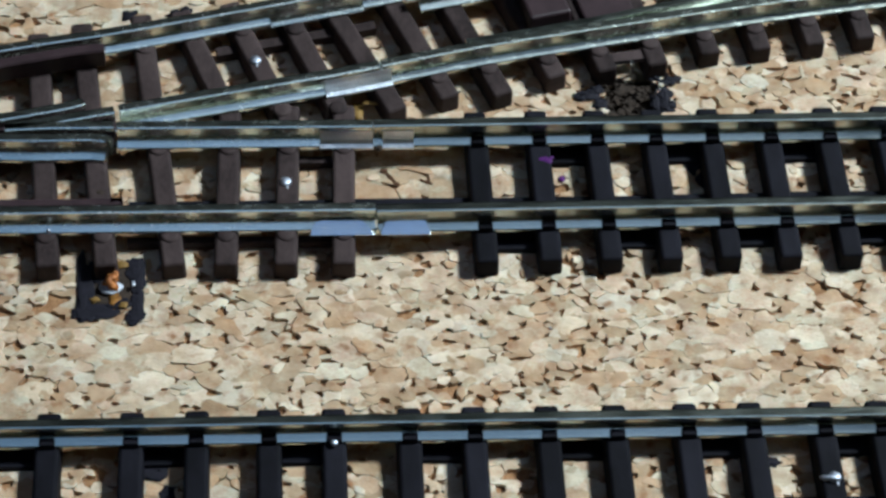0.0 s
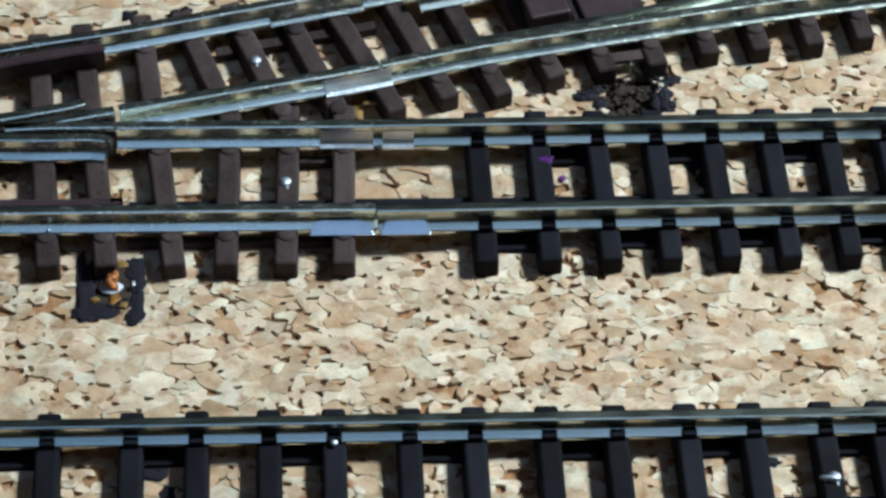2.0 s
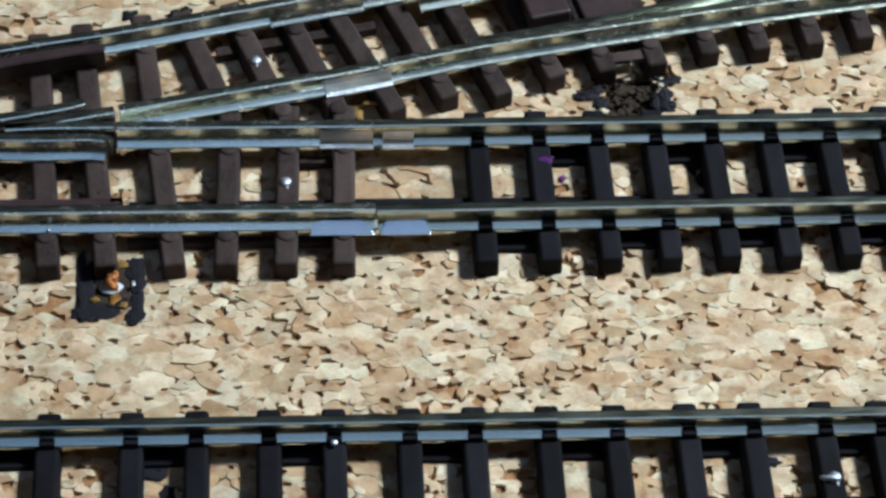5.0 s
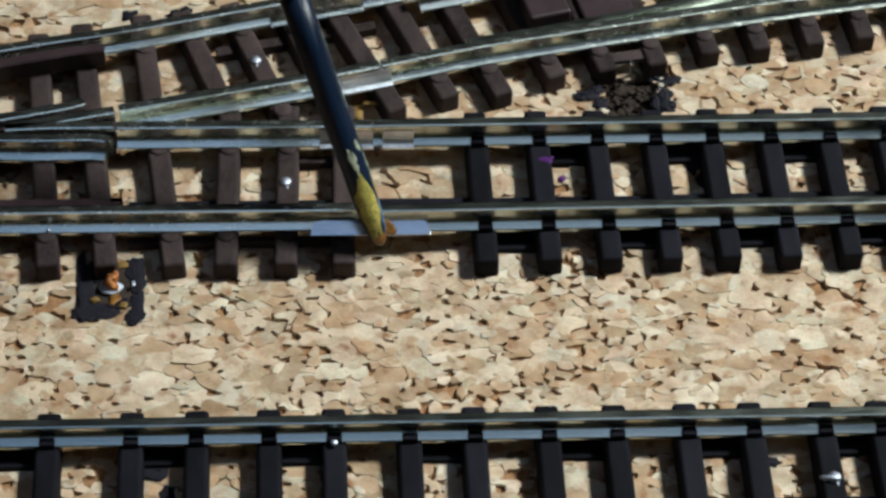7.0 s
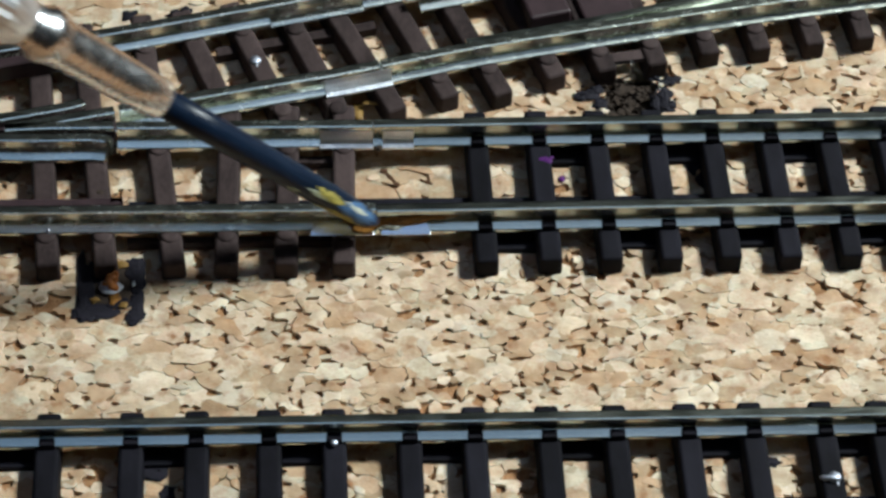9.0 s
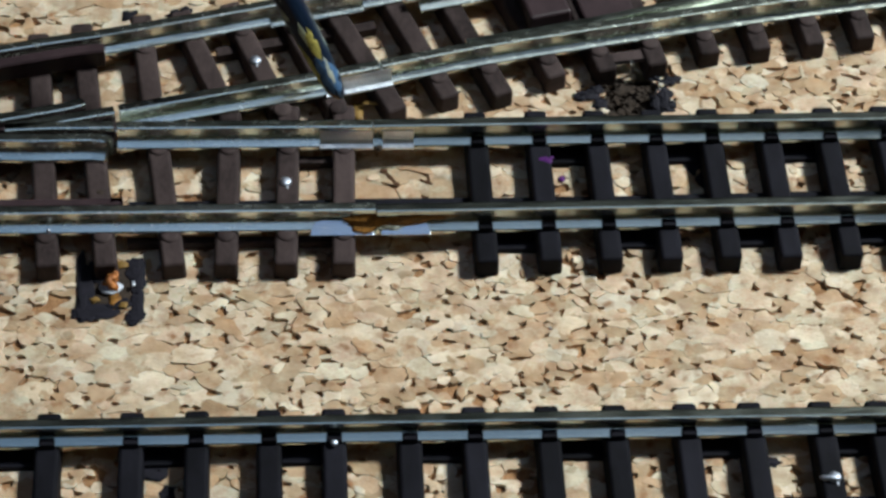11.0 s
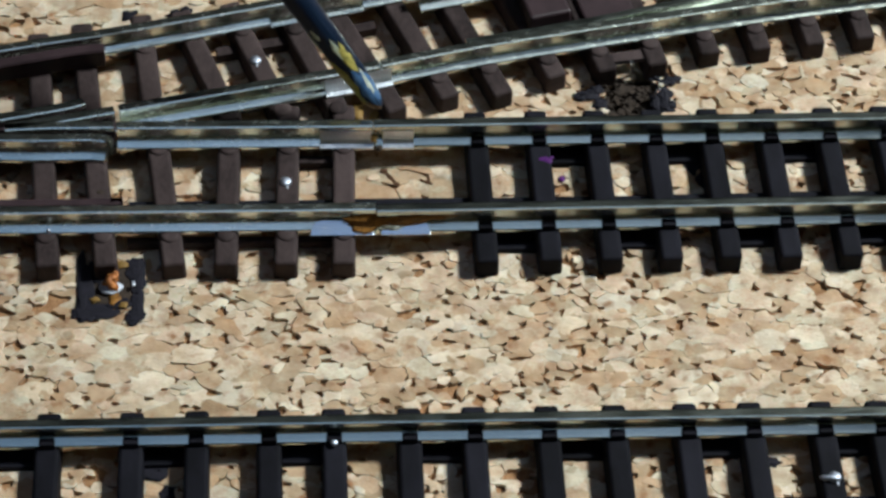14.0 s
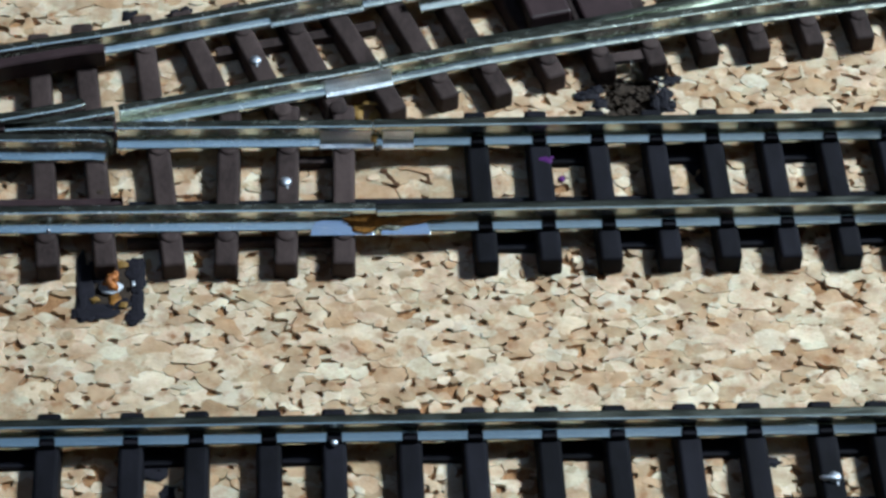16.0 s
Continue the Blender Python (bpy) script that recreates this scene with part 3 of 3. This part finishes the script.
def build_feed_patch():
    """Bared patch painted black with a soldered feed wire."""
    p = thing("feed_point", "black painted recess with a copper wire end in clear glue", "wire joint", x=-28.2, y=-4.0)
    specs = [(-2.3, 0.2, 0.72, 3.0), (-1.1, -2.45, 1.7, 0.7), (2.25, -1.5, 0.5, 1.5), (2.2, 1.2, 0.6, 1.6), (1.95, 2.2, 0.75, 1.0), (-2.3, -2.5, 0.9, 0.8), (2.0, -2.9, 0.8, 0.7), (0.9, -1.6, 0.9, 0.5), (-1.2, 1.8, 0.8, 1.2)]
    for i, (x, y, rx, ry) in enumerate(specs):
        place(part("paint_patch", blob(rx, ry, 0.1, 30 + i, 0.32, 4), TAR, p, smooth=True), x, y, 0.17)
    # raised slab, no real recess: the hollow's shade is its dark colour
    place(part("hollow", block(-1.7, 1.7, -1.9, 2.6, -0.1, 0.13, 0.05), PIT, p, "flat dark brown slab, a hollow's shade in its colour"), 0, 0.3)
    place(part("glue_drop", blob(1.0, 0.78, 0.3, 50, 0.12, 3), GLUE, p, "glossy clear glue ring", True), -0.08, 0.05, 0.35)
    wire = part("wire_end", blob(0.62, 0.58, 1.0, 53, 0.35, 3), COPPER, p, "bare orange copper wire end", True)
    wire.matrix_basis = pose(-0.02 * MM, 0.1 * MM, 0.6 * MM, -20, 4, 0)
    tip = part("wire_end", blob(0.3, 0.32, 0.7, 55, 0.35, 3), COPPER, p, "", True)
    tip.matrix_basis = pose(0.26 * MM, 0.55 * MM, 1.0 * MM, -30, 12, 0)
    tail = part("wire_tail", blob(0.42, 0.85, 0.1, 52, 0.4, 3), RUST, p, "rust red stain below the wire", True)
    place(tail, 0.25, -1.1, 0.2)
    for i, (x, y, r) in enumerate(((-1.35, -1.2, 0.38), (1.1, -1.7, 0.42), (0.85, 2.5, 0.55))):
        place(part("cork_crumb", blob(r, r * 0.7, 0.12, 60 + i, 0.4), OCHRE, p, "", True), x, y, 0.25)
    place(part("glue_bead", blob(0.15, 0.3, 0.12, 66, 0.3, 3), GLUE, p, "", True), 1.85, 0.1, 0.7)


def build_motor_slot():
    """Dark slot below the tie bar, rimmed by torn black lumps."""
    p = thing("point_motor_slot", "black torn slot in the cork with a bright wire", "slot", x=18.0, y=18.4)
    # four walls and a floor below the hole
    for x0, x1, y0, y1, z0, z1 in ((-3.9, -3.2, -3.9, 2.1, -2.2, -0.5), (3.8, 4.5, -3.9, 2.1, -2.2, -0.5), (-3.2, 3.8, -4.5, -3.9, -2.2, -0.5), (-3.2, 3.8, 2.1, 2.7, -2.2, -0.5), (-3.2, 3.8, -3.9, 2.1, -2.8, -2.2)):
        part("hollow", block(x0, x1, y0, y1, z0, z1, 0.05), PIT, p, "black brown hollow")
    spots = [(3.0, -1.2, 0.6, 1.2), (3.9, 0.8, 0.8, 0.45), (3.1, 0.4, 0.6, 0.3), (-3.9, -1.0, 1.0, 0.35), (-3.1, -0.5, 0.6, 0.5), (-4.6, -1.3, 0.4, 0.3), (3.2, -2.4, 0.7, 0.5), (-2.9, -2.2, 0.5, 0.6), (2.3, 1.2, 0.6, 0.4), (2.2, -1.9, 0.4, 0.9)]
    for i, (x, y, rx, ry) in enumerate(spots):
        place(part("torn_patch", blob(rx, ry, 0.22, 80 + i, 0.5, 4), TAR, p, "", True), x, y, 0.12)
    rnd = random.Random(5)
    for i in range(14):
        r = rnd.uniform(0.15, 0.4)
        place(part("torn_crumb", blob(r, r * 0.7, 0.16, 230 + i, 0.4), TAR, p, "", True), (-3.1, 3.4)[i % 2] + rnd.gauss(0, 0.5), rnd.uniform(-2.4, 1.4), 0.15)
    for i in range(70):
        r = rnd.uniform(0.18, 0.55)
        place(part("torn_crumb", blob(r * 1.3, r * 0.7, 0.22, 400 + i, 0.9), PIT, p), rnd.uniform(-3.2, 3.6), rnd.uniform(-3.4, 1.7), rnd.uniform(-1.1, -0.1), rnd.uniform(-60, 60))
    for i, (x, y, r) in enumerate(((2.9, 0.1, 0.4), (-2.6, -3.0, 0.45))):
        place(part("cork_crumb", blob(r, r * 0.6, 0.12, 200 + i, 0.4), CORK, p, "", True), x, y, 0.22)
    wire = part("bright_wire", lathe([(0.16, 0), (0.2, 0.6), (0.22, 1.5), (0.12, 2.1)], 8, 0.03, 2), STEEL, p, "bright bent wire end", True)
    wire.matrix_basis = pose(0.35 * MM, 1.5 * MM, 0.35 * MM, 10, -8, 0)
    wire = part("bright_wire", lathe([(0.12, 0), (0.17, 0.5), (0.16, 1.2), (0.1, 1.6)], 8, 0.03, 2), STEEL, p, "", True)
    wire.matrix_basis = pose(2.0 * MM, -1.6 * MM, 0.4 * MM, 10, 12, 0)


def build_small():
    bent = pin(29.2, -25.2, 2.0, "bent bright pin lying across a sleeper", 0.2)
    shank = part("shank", lathe([(0.08, 0), (0.2, 0.3), (0.26, 1.0), (0.3, 1.5), (0.1, 1.7)], 10, 0.06, 6), PINHEAD, bent, "", True)
    shank.matrix_basis = pose(-0.5 * MM, 0, 0.25 * MM, 0, 86, -8)
    pin(-16.0, 20.2, 2.0)
    pin(-13.45, 6.0, 2.0, "bright steel track pin with a dented head")
    pin(-9.9, -21.2, 2.3, "small bright pin against the rail foot", 0.35)
    pin(30.0, -25.1, 2.0, "bent bright steel pin beside a sleeper", 0.55)
    pin(-33.5, 0.55, 2.32, "tiny bright pin against the rail foot", 0.2)
    m = thing("paint_spot", "dried purple paint spots on a black sleeper", "paint spot", x=9.4, y=8.2, z=2.0)
    for i, (x, y, r) in enumerate(((0.0, 0.1, 0.36), (-0.35, 0.15, 0.25), (0.25, -0.1, 0.3), (0.5, 0.3, 0.2))):
        place(part("spot", blob(r, r * 0.8, 0.07, 90 + i, 0.3), PURPLE, m), x, y, 0)
    m = thing("paint_spot", "dried purple paint spot on cork", "paint spot", x=10.9, y=7.6, z=0.15)
    part("spot", blob(0.3, 0.35, 0.12, 97, 0.3), PURPLE, m)
    # flat black marks on the cork between sleepers
    for i, (x, y, rx, ry) in enumerate(((22.7, 9.3, 0.9, 1.3), (23.4, 7.4, 0.5, 0.9), (-24.0, -22.3, 1.6, 0.8), (-23.0, -24.2, 0.7, 1.0), (25.6, -22.3, 0.8, 0.5))):
        m = thing("ground_mark", "flat black mark on the cork between sleepers", "paint stain", "black stains", x, y, 0.1)
        part("stain", blob(rx * 0.8, ry * 0.8, 0.06, 170 + i, 0.45, 3), TAR, m, smooth=True)
    for i, (x, y, rx, ry) in enumerate(((-27.6, 27.6, 0.6, 0.5), (-23.3, 27.7, 0.7, 0.6), (-22.4, 28.2, 0.5, 0.4))):
        m = thing("ground_mark", "black glue blot beside a sleeper end", "glue blot", "black stains", x, y, 0.12)
        part("stain", blob(rx, ry, 0.2, 180 + i, 0.5, 3), TAR, m, smooth=True)
    # bright beads added where small specks glint on rails and cork
    for x, y, z in ((-3.9, 10.72, 4.0), (-1.6, 10.76, 4.0), (2.3, 0.75, 2.36), (34.1, 10.7, 2.36), (8.6, -8.6, 0.1)):
        m = thing("bead_speck", "tiny bright metal bead standing in for a glint", "speck", "solder specks", x, y, z)
        part("bead", blob(0.13, 0.11, 0.07, 190 + int(x), 0.3), PINHEAD, m, smooth=True)
    # thin dark lump on the sleeper top; a notch's shade put into colour
    dent = thing("sleeper_dark_spot", "dark spot on a brown sleeper, a notch's shade in its colour", "hole", x=-29.35, y=5.05, z=2.0)
    part("hole", blob(0.34, 0.24, 0.03, 333, 0.2, 3), PIT, dent, smooth=True)
    # flat slivers on the large bared granules; the cracks' shade is in their colour
    for i, (x, y, rx, ry, turn) in enumerate(((-4.2, 7.9, 1.05, 0.15, -57), (-4.75, 8.75, 0.3, 0.2, 20), (-3.75, 7.2, 0.3, 0.22, 10), (-1.1, 7.4, 0.55, 0.14, -25), (-0.9, 7.9, 0.14, 0.5, 10))):
        m = thing("crack_sliver", "dark brown sliver standing for a shaded crack in pale cork", "bark", "bark slivers", x, y, 0.1)
        place(part("sliver", blob(rx, ry, 0.07, 310 + i, 0.4, 3), CRACK, m, smooth=True), 0, 0, 0, turn)
    # ochre stains left under the joint from earlier painting
    for i, (x, y, z, rx, ry) in enumerate(((-6.9, 15.5, 0.35, 0.5, 1.1), (-5.5, 15.9, 0.9, 1.2, 0.25), (-6.2, 13.9, 0.3, 0.5, 0.7), (-4.6, 13.7, 0.3, 0.5, 0.8))):
        m = thing("ground_mark", "dried ochre paint stain beside the joint", "paint stain", "paint stains", x, y, z)
        part("stain", blob(rx, ry, 0.15, 110 + i, 0.35), OCHRE, m, smooth=True)


# ---- the brush that paints the joint ----
BRISTLE_PROFILE = [(0.08, 0.0), (0.46, 0.35), (0.76, 1.1), (0.95, 2.4), (1.06, 4.5), (1.14, 8.0), (1.2, 13), (1.22, 18), (1.22, 24.2)]


def bristle_radius(z):
    for (r0, z0), (r1, z1) in zip(BRISTLE_PROFILE, BRISTLE_PROFILE[1:]):
        if z <= z1:
            return r0 + (r1 - r0) * max(z - z0, 0) / (z1 - z0)
    return BRISTLE_PROFILE[-1][0]


def shell(z0, z1, a0, a1, seed, thick=0.06):
    """A ragged coat of paint on the bristles between two heights and two angles."""
    bm = bmesh.new()
    off = seed * 7.3
    rows, cols = 14, 10
    grid = []
    for i in range(rows + 1):
        v = i / rows
        row = []
        n0 = 0.7 * noise.noise(Vector((v * 6, off, 0)))
        n1 = 0.7 * noise.noise(Vector((v * 6, off, 9)))
        close = math.sin(math.pi * min(max(v, 0.06), 0.94)) ** 0.45
        mid = (a0 + a1) / 2
        lo, hi = mid + (a0 - mid) * close * (1 + n0), mid + (a1 - mid) * close * (1 + n1)
        for k in range(cols + 1):
            u = k / cols
            z = z0 + (z1 - z0) * v + 1.3 * noise.noise(Vector((u * 4, off, 4)))
            z = max(z, 0.1)
            a = math.radians(lo + (hi - lo) * u)
            edge = min(u, 1 - u, v, 1 - v) * 6
            r = bristle_radius(z) + (thick * min(edge, 1) if edge > 0 else -0.12)
            row.append(bm.verts.new((r * math.cos(a), r * math.sin(a), z)))
        grid.append(row)
    for a, b in zip(grid, grid[1:]):
        for k in range(cols):
            bm.faces.new((a[k], a[k + 1], b[k + 1], b[k]))
    return bm


def build_brush():
    """Tip at the origin, handle along +z; +y is the side towards the camera, +x to its right."""
    b = thing("paint_brush", "paint brush with dark bristles, silver ferrule and grooved metal handle", "paint brush")
    bm = lathe(BRISTLE_PROFILE, 28, 0.02, 2)
    part("bristles", bm, BRISTLE, b, "black wet bristles", True)
    ferrule = [(1.2, 23.7), (1.55, 23.72), (1.66, 23.9), (1.78, 27), (1.92, 33.5), (2.05, 34.2), (2.3, 34.9), (2.32, 35.6), (1.9, 36.3), (1.8, 37.2), (1.7, 37.4)]
    part("ferrule", lathe(ferrule, 32), FERRULE, b, "polished silver ferrule with a crimped collar", True)
    # grooved handle: alternate radii round the barrel
    bm = bmesh.new()
    rings = []
    for r, z, groove in ((1.7, 36.9, 0), (2.2, 38.0, 0.0), (2.75, 39.5, 0.16), (2.95, 44, 0.2), (3.0, 80, 0.2), (2.9, 118, 0.2), (2.4, 122, 0.0), (0.6, 123, 0)):
        rings.append([bm.verts.new(((r - groove * (i % 3 == 0)) * math.cos(2 * math.pi * i / 42), (r - groove * (i % 3 == 0)) * math.sin(2 * math.pi * i / 42), z)) for i in range(42)])
    for p, q in zip(rings, rings[1:]):
        for i in range(42):
            bm.faces.new((p[i], p[(i + 1) % 42], q[(i + 1) % 42], q[i]))
    bm.faces.new(rings[0][::-1])
    bm.faces.new(rings[-1])
    part("handle", bm, HANDLE, b, "pale grooved aluminium handle")
    spot = part("paint", blob(0.35, 0.35, 0.08, 222, 0.3), BLUE, b, "blue paint spot on the ferrule", True)
    spot.matrix_basis = pose(0.75 * MM, 1.68 * MM, 29.0 * MM, -90, 0, -24)
    part("paint", shell(0.7, 7.4, 22, 132, 1), YELLOW, b, "smear of olive yellow paint")
    part("paint", shell(0.7, 4.9, 130, 232, 2), BLUE, b, "broad streak of blue paint")
    part("paint", shell(4.4, 7.6, 154, 206, 5), YELLOW, b, "fleck of yellow paint")
    part("paint", shell(6.6, 8.3, 148, 176, 9), PALE, b, "pale green fleck on the bristles")
    part("paint", shell(1.6, 4.4, 176, 204, 10), THIN, b, "thin pale streak over the blue")
    part("paint", shell(7.2, 9.4, 64, 100, 6), PALE, b, "thin pale green paint")
    part("paint", shell(0.2, 1.2, 0, 190, 3), RUST, b, "wet rust brown paint")
    # small pale dot standing in for a highlight on the bristles
    part("paint", shell(8.9, 9.9, 110, 138, 4), PALE, b, "pale green fleck on the bristles")
    return b


BRUSH_ROWS = [
    (0.0, (-55.00, 75.00, 30.00), (-0.346, 0.441, 0.828)),
    (5.0, (-55.00, 75.00, 30.00), (-0.346, 0.441, 0.828)),
    (5.7, (-16.00, 24.00, 12.00), (-0.350, 0.440, 0.828)),
    (6.3, (-5.43, -0.54, 3.60), (-0.354, 0.439, 0.826)),
    (6.5, (-5.91, -0.89, 3.20), (-0.346, 0.441, 0.828)),
    (6.7, (-5.76, -1.13, 2.80), (-0.345, 0.441, 0.828)),
    (6.9, (-5.58, -1.58, 2.60), (-0.302, 0.451, 0.840)),
    (7.0, (-5.44, -1.58, 2.60), (-0.312, 0.449, 0.837)),
    (7.1, (-7.07, 0.84, 4.20), (-0.307, 0.450, 0.838)),
    (7.3, (-7.97, -1.40, 2.80), (-0.338, 0.443, 0.830)),
    (7.5, (-9.40, -1.38, 2.80), (-0.369, 0.435, 0.821)),
    (7.7, (-8.62, -0.48, 2.80), (-0.370, 0.435, 0.821)),
    (7.9, (-6.14, -0.90, 2.90), (-0.395, 0.428, 0.813)),
    (8.0, (-5.91, -1.12, 2.80), (-0.418, 0.420, 0.805)),
    (8.1, (-5.56, -0.78, 2.90), (-0.386, 0.415, 0.824)),
    (8.3, (-2.60, -0.68, 4.50), (-0.437, 0.398, 0.807)),
    (8.5, (-6.62, 4.92, 7.00), (-0.605, 0.267, 0.750)),
    (8.7, (-13.42, 8.77, 9.00), (-0.732, 0.088, 0.676)),
    (8.9, (-6.71, -0.66, 5.00), (-0.749, 0.002, 0.663)),
    (9.0, (-5.76, -0.21, 3.80), (-0.736, -0.005, 0.677)),
    (9.1, (-1.75, -0.92, 3.40), (-0.742, -0.014, 0.670)),
    (9.2, (-1.84, -0.96, 3.30), (-0.744, -0.015, 0.669)),
    (9.8, (-2.50, 0.80, 3.40), (-0.560, 0.180, 0.800)),
    (10.5, (-9.00, 9.00, 7.00), (-0.400, 0.350, 0.840)),
    (11.3, (-7.31, 12.60, 4.20), (-0.444, 0.347, 0.826)),
    (11.5, (-6.21, 12.30, 3.40), (-0.410, 0.359, 0.838)),
    (11.7, (-6.00, 12.43, 3.40), (-0.484, 0.331, 0.810)),
    (11.9, (-5.81, 11.99, 3.00), (-0.488, 0.329, 0.808)),
    (12.0, (-6.30, 12.12, 3.00), (-0.457, 0.342, 0.821)),
    (12.1, (-5.54, 15.93, 7.50), (-0.584, 0.280, 0.762)),
    (12.2, (-4.22, 14.83, 6.50), (-0.554, 0.297, 0.777)),
    (12.3, (-3.89, 13.18, 5.00), (-0.487, 0.330, 0.809)),
    (12.5, (-3.98, 12.26, 3.80), (-0.525, 0.312, 0.792)),
    (12.7, (-4.58, 11.96, 3.40), (-0.577, 0.267, 0.772)),
    (12.9, (-5.57, 11.81, 3.20), (-0.613, 0.227, 0.757)),
    (13.0, (-5.96, 11.86, 3.00), (-0.584, 0.245, 0.773)),
    (13.1, (-6.16, 11.86, 3.00), (-0.598, 0.237, 0.765)),
    (13.3, (-16.00, 36.00, 12.00), (-0.350, 0.440, 0.828)),
    (13.5, (-14.00, 38.00, 12.00), (-0.350, 0.440, 0.828)),
    (13.7, (-5.48, 14.18, 6.50), (-0.521, 0.314, 0.794)),
    (13.9, (-5.31, 13.20, 4.40), (-0.577, 0.285, 0.766)),
    (14.0, (-5.02, 12.62, 4.00), (-0.563, 0.293, 0.773)),
    (14.3, (-5.86, 12.01, 3.20), (-0.556, 0.297, 0.777)),
    (14.5, (-6.67, 11.67, 3.00), (-0.519, 0.315, 0.795)),
    (14.8, (-6.22, 11.53, 3.00), (-0.544, 0.303, 0.783)),
    (14.9, (-6.98, 11.24, 3.20), (-0.541, 0.304, 0.784)),
    (15.0, (-8.57, 11.50, 4.20), (-0.518, 0.316, 0.795)),
    (15.15, (-22.00, 33.00, 14.00), (-0.350, 0.440, 0.828)),
    (15.6, (-55.00, 75.00, 30.00), (-0.346, 0.441, 0.828)),
    (16.0, (-55.00, 75.00, 30.00), (-0.346, 0.441, 0.828)),
]


SPIN = [(0.0, 14), (7.1, 14), (7.5, -14), (7.9, -34), (8.3, -38), (8.9, -89), (11.9, -89), (12.3, 48), (13.1, 48), (13.5, -20), (13.7, -76), (16.0, -76)]


def spin(t):
    """Degrees by which the brush is rolled about its length."""
    for (t0, a0), (t1, a1) in zip(SPIN, SPIN[1:]):
        if t <= t1:
            return a0 + (a1 - a0) * (t - t0) / (t1 - t0)
    return SPIN[-1][1]


def brush_pose(tip, way):
    z = Vector(way).normalized()
    y = Vector((-0.05, -0.61, 0.79))
    y = (y - z * y.dot(z)).normalized()
    x = y.cross(z)
    m = Matrix((x, y, z)).transposed().to_4x4()
    return Matrix.Translation(Vector(tip) * MM) @ m


# strokes of rust paint: when each leaves the brush, where it stays, its turn, size
STROKES = [
    (6.9, (-4.5, 0.74, 2.76), (34, 0, 2), (1.15, 0.58)),
    (7.1, (-6.9, 0.60, 2.68), (29, 0, -4), (1.15, 0.66)),
    (7.9, (-5.9, 0.86, 3.22), (54, 0, 1), (2.1, 0.58)),
    (8.1, (-3.4, 0.88, 3.26), (54, 0, -1), (2.0, 0.55)),
    (8.3, (-1.3, 0.92, 3.42), (54, 0, 2), (2.1, 0.34)),
    (8.4, (-4.2, 0.62, 2.66), (27, 0, 7), (1.35, 0.40)),
    (11.9, (-5.7, 10.0, 3.0), (56, 0, 10), (0.28, 0.3)),
    (12.7, (-5.5, 14.9, 0.3), (0, 0, -110), (0.9, 0.4)),
    (14.0, (-4.3, 15.2, 0.3), (0, 0, 15), (0.9, 0.35)),
    (14.5, (-5.2, 13.0, 0.3), (0, 0, 5), (0.9, 0.45)),
]


def build_strokes():
    made = []
    for i, (t, at, turn, size) in enumerate(STROKES):
        s = part("paint_stroke", blob(size[0], size[1], 0.07, 140 + i, 0.3, 3), THIN if t == 8.4 else RUST if t < 11 else OCHRE, smooth=True)
        tagged(s, "thin pale smear of paint on a joiner plate" if t == 8.4 else "wet rust brown paint brushed onto the rail joint", "paint stroke", "paint strokes")
        made.append(s)
    return made


def motions(brush, strokes):
    walk(brush, [(t, brush_pose(tip, way) @ Matrix.Rotation(math.radians(spin(t)), 4, "Z")) for t, tip, way in BRUSH_ROWS])
    for s, (t, at, turn, size) in zip(strokes, STROKES):
        rest = pose(*(c * MM for c in at), *turn)
        # on the brush it lies along the bristles, inside the tip
        on_brush = Matrix(((0, -1, 0, 0), (0, 0, 1, 0), (-1, 0, 0, (0.8 + size[0]) * MM), (0, 0, 0, 1)))
        rows = [(u, brush_pose(p, w) @ on_brush) for u, p, w in BRUSH_ROWS if u <= t]
        walk(s, rows + [(t + 0.2, rest), (16.0, rest)])


def joined(boxes):
    """Several plain boxes in one bmesh."""
    bm = bmesh.new()
    for box in boxes:
        piece = block(*box, 0)
        me = bpy.data.meshes.new("piece")
        piece.to_mesh(me)
        piece.free()
        bm.from_mesh(me)
        bpy.data.meshes.remove(me)
    return bm


def build_light_box():
    """Unseen dark screens added round the board: openings pass the sun and zenith sky."""
    W, E, S, N, H, T = -1400, 1000, -1200, 1200, 1750, 80
    for name, size, label in (("screen_north", (W - T, E + T, N, N + T, -2, H), "added dark screen behind the layout board, darkens reflections"),
                              ("screen_south", (W - T, E + T, S - T, S, -2, H), "added dark screen facing the layout board, cuts skylight"),
                              ("screen_west", (W - T, W, S, N, -2, H), "added dark screen at the board's end, cuts skylight")):
        tagged(part(name, block(*size, 0), SCREEN_DARK), label, "wall", kind="structure")
    y0, y1, z0, z1 = 110, 550, 985, 1510
    bm = joined(((E, E + T, S, y0, -2, H), (E, E + T, y1, N, -2, H), (E, E + T, y0, y1, -2, z0), (E, E + T, y0, y1, z1, H)))
    tagged(part("screen_east", bm, SCREEN_DARK), "added dark screen with an opening for the sun", "wall", kind="structure")
    x0, x1, y0, y1 = -470, 470, -600, 500
    bm = joined(((W - T, x0, S - T, N + T, H, H + T), (x1, E + T, S - T, N + T, H, H + T), (x0, x1, S - T, y0, H, H + T), (x0, x1, y1, N + T, H, H + T)))
    tagged(part("ceiling", bm, SCREEN_DARK), "added dark cover with an opening that limits the skylight", "ceiling", kind="structure")


build_light_box()
build_front_track()
build_right_track()
build_turnout()
build_upper_turnout()
build_joiners()
build_feed_patch()
build_motor_slot()
build_small()
brush_thing = build_brush()
stroke_things = build_strokes()
build_cork()
motions(brush_thing, stroke_things)
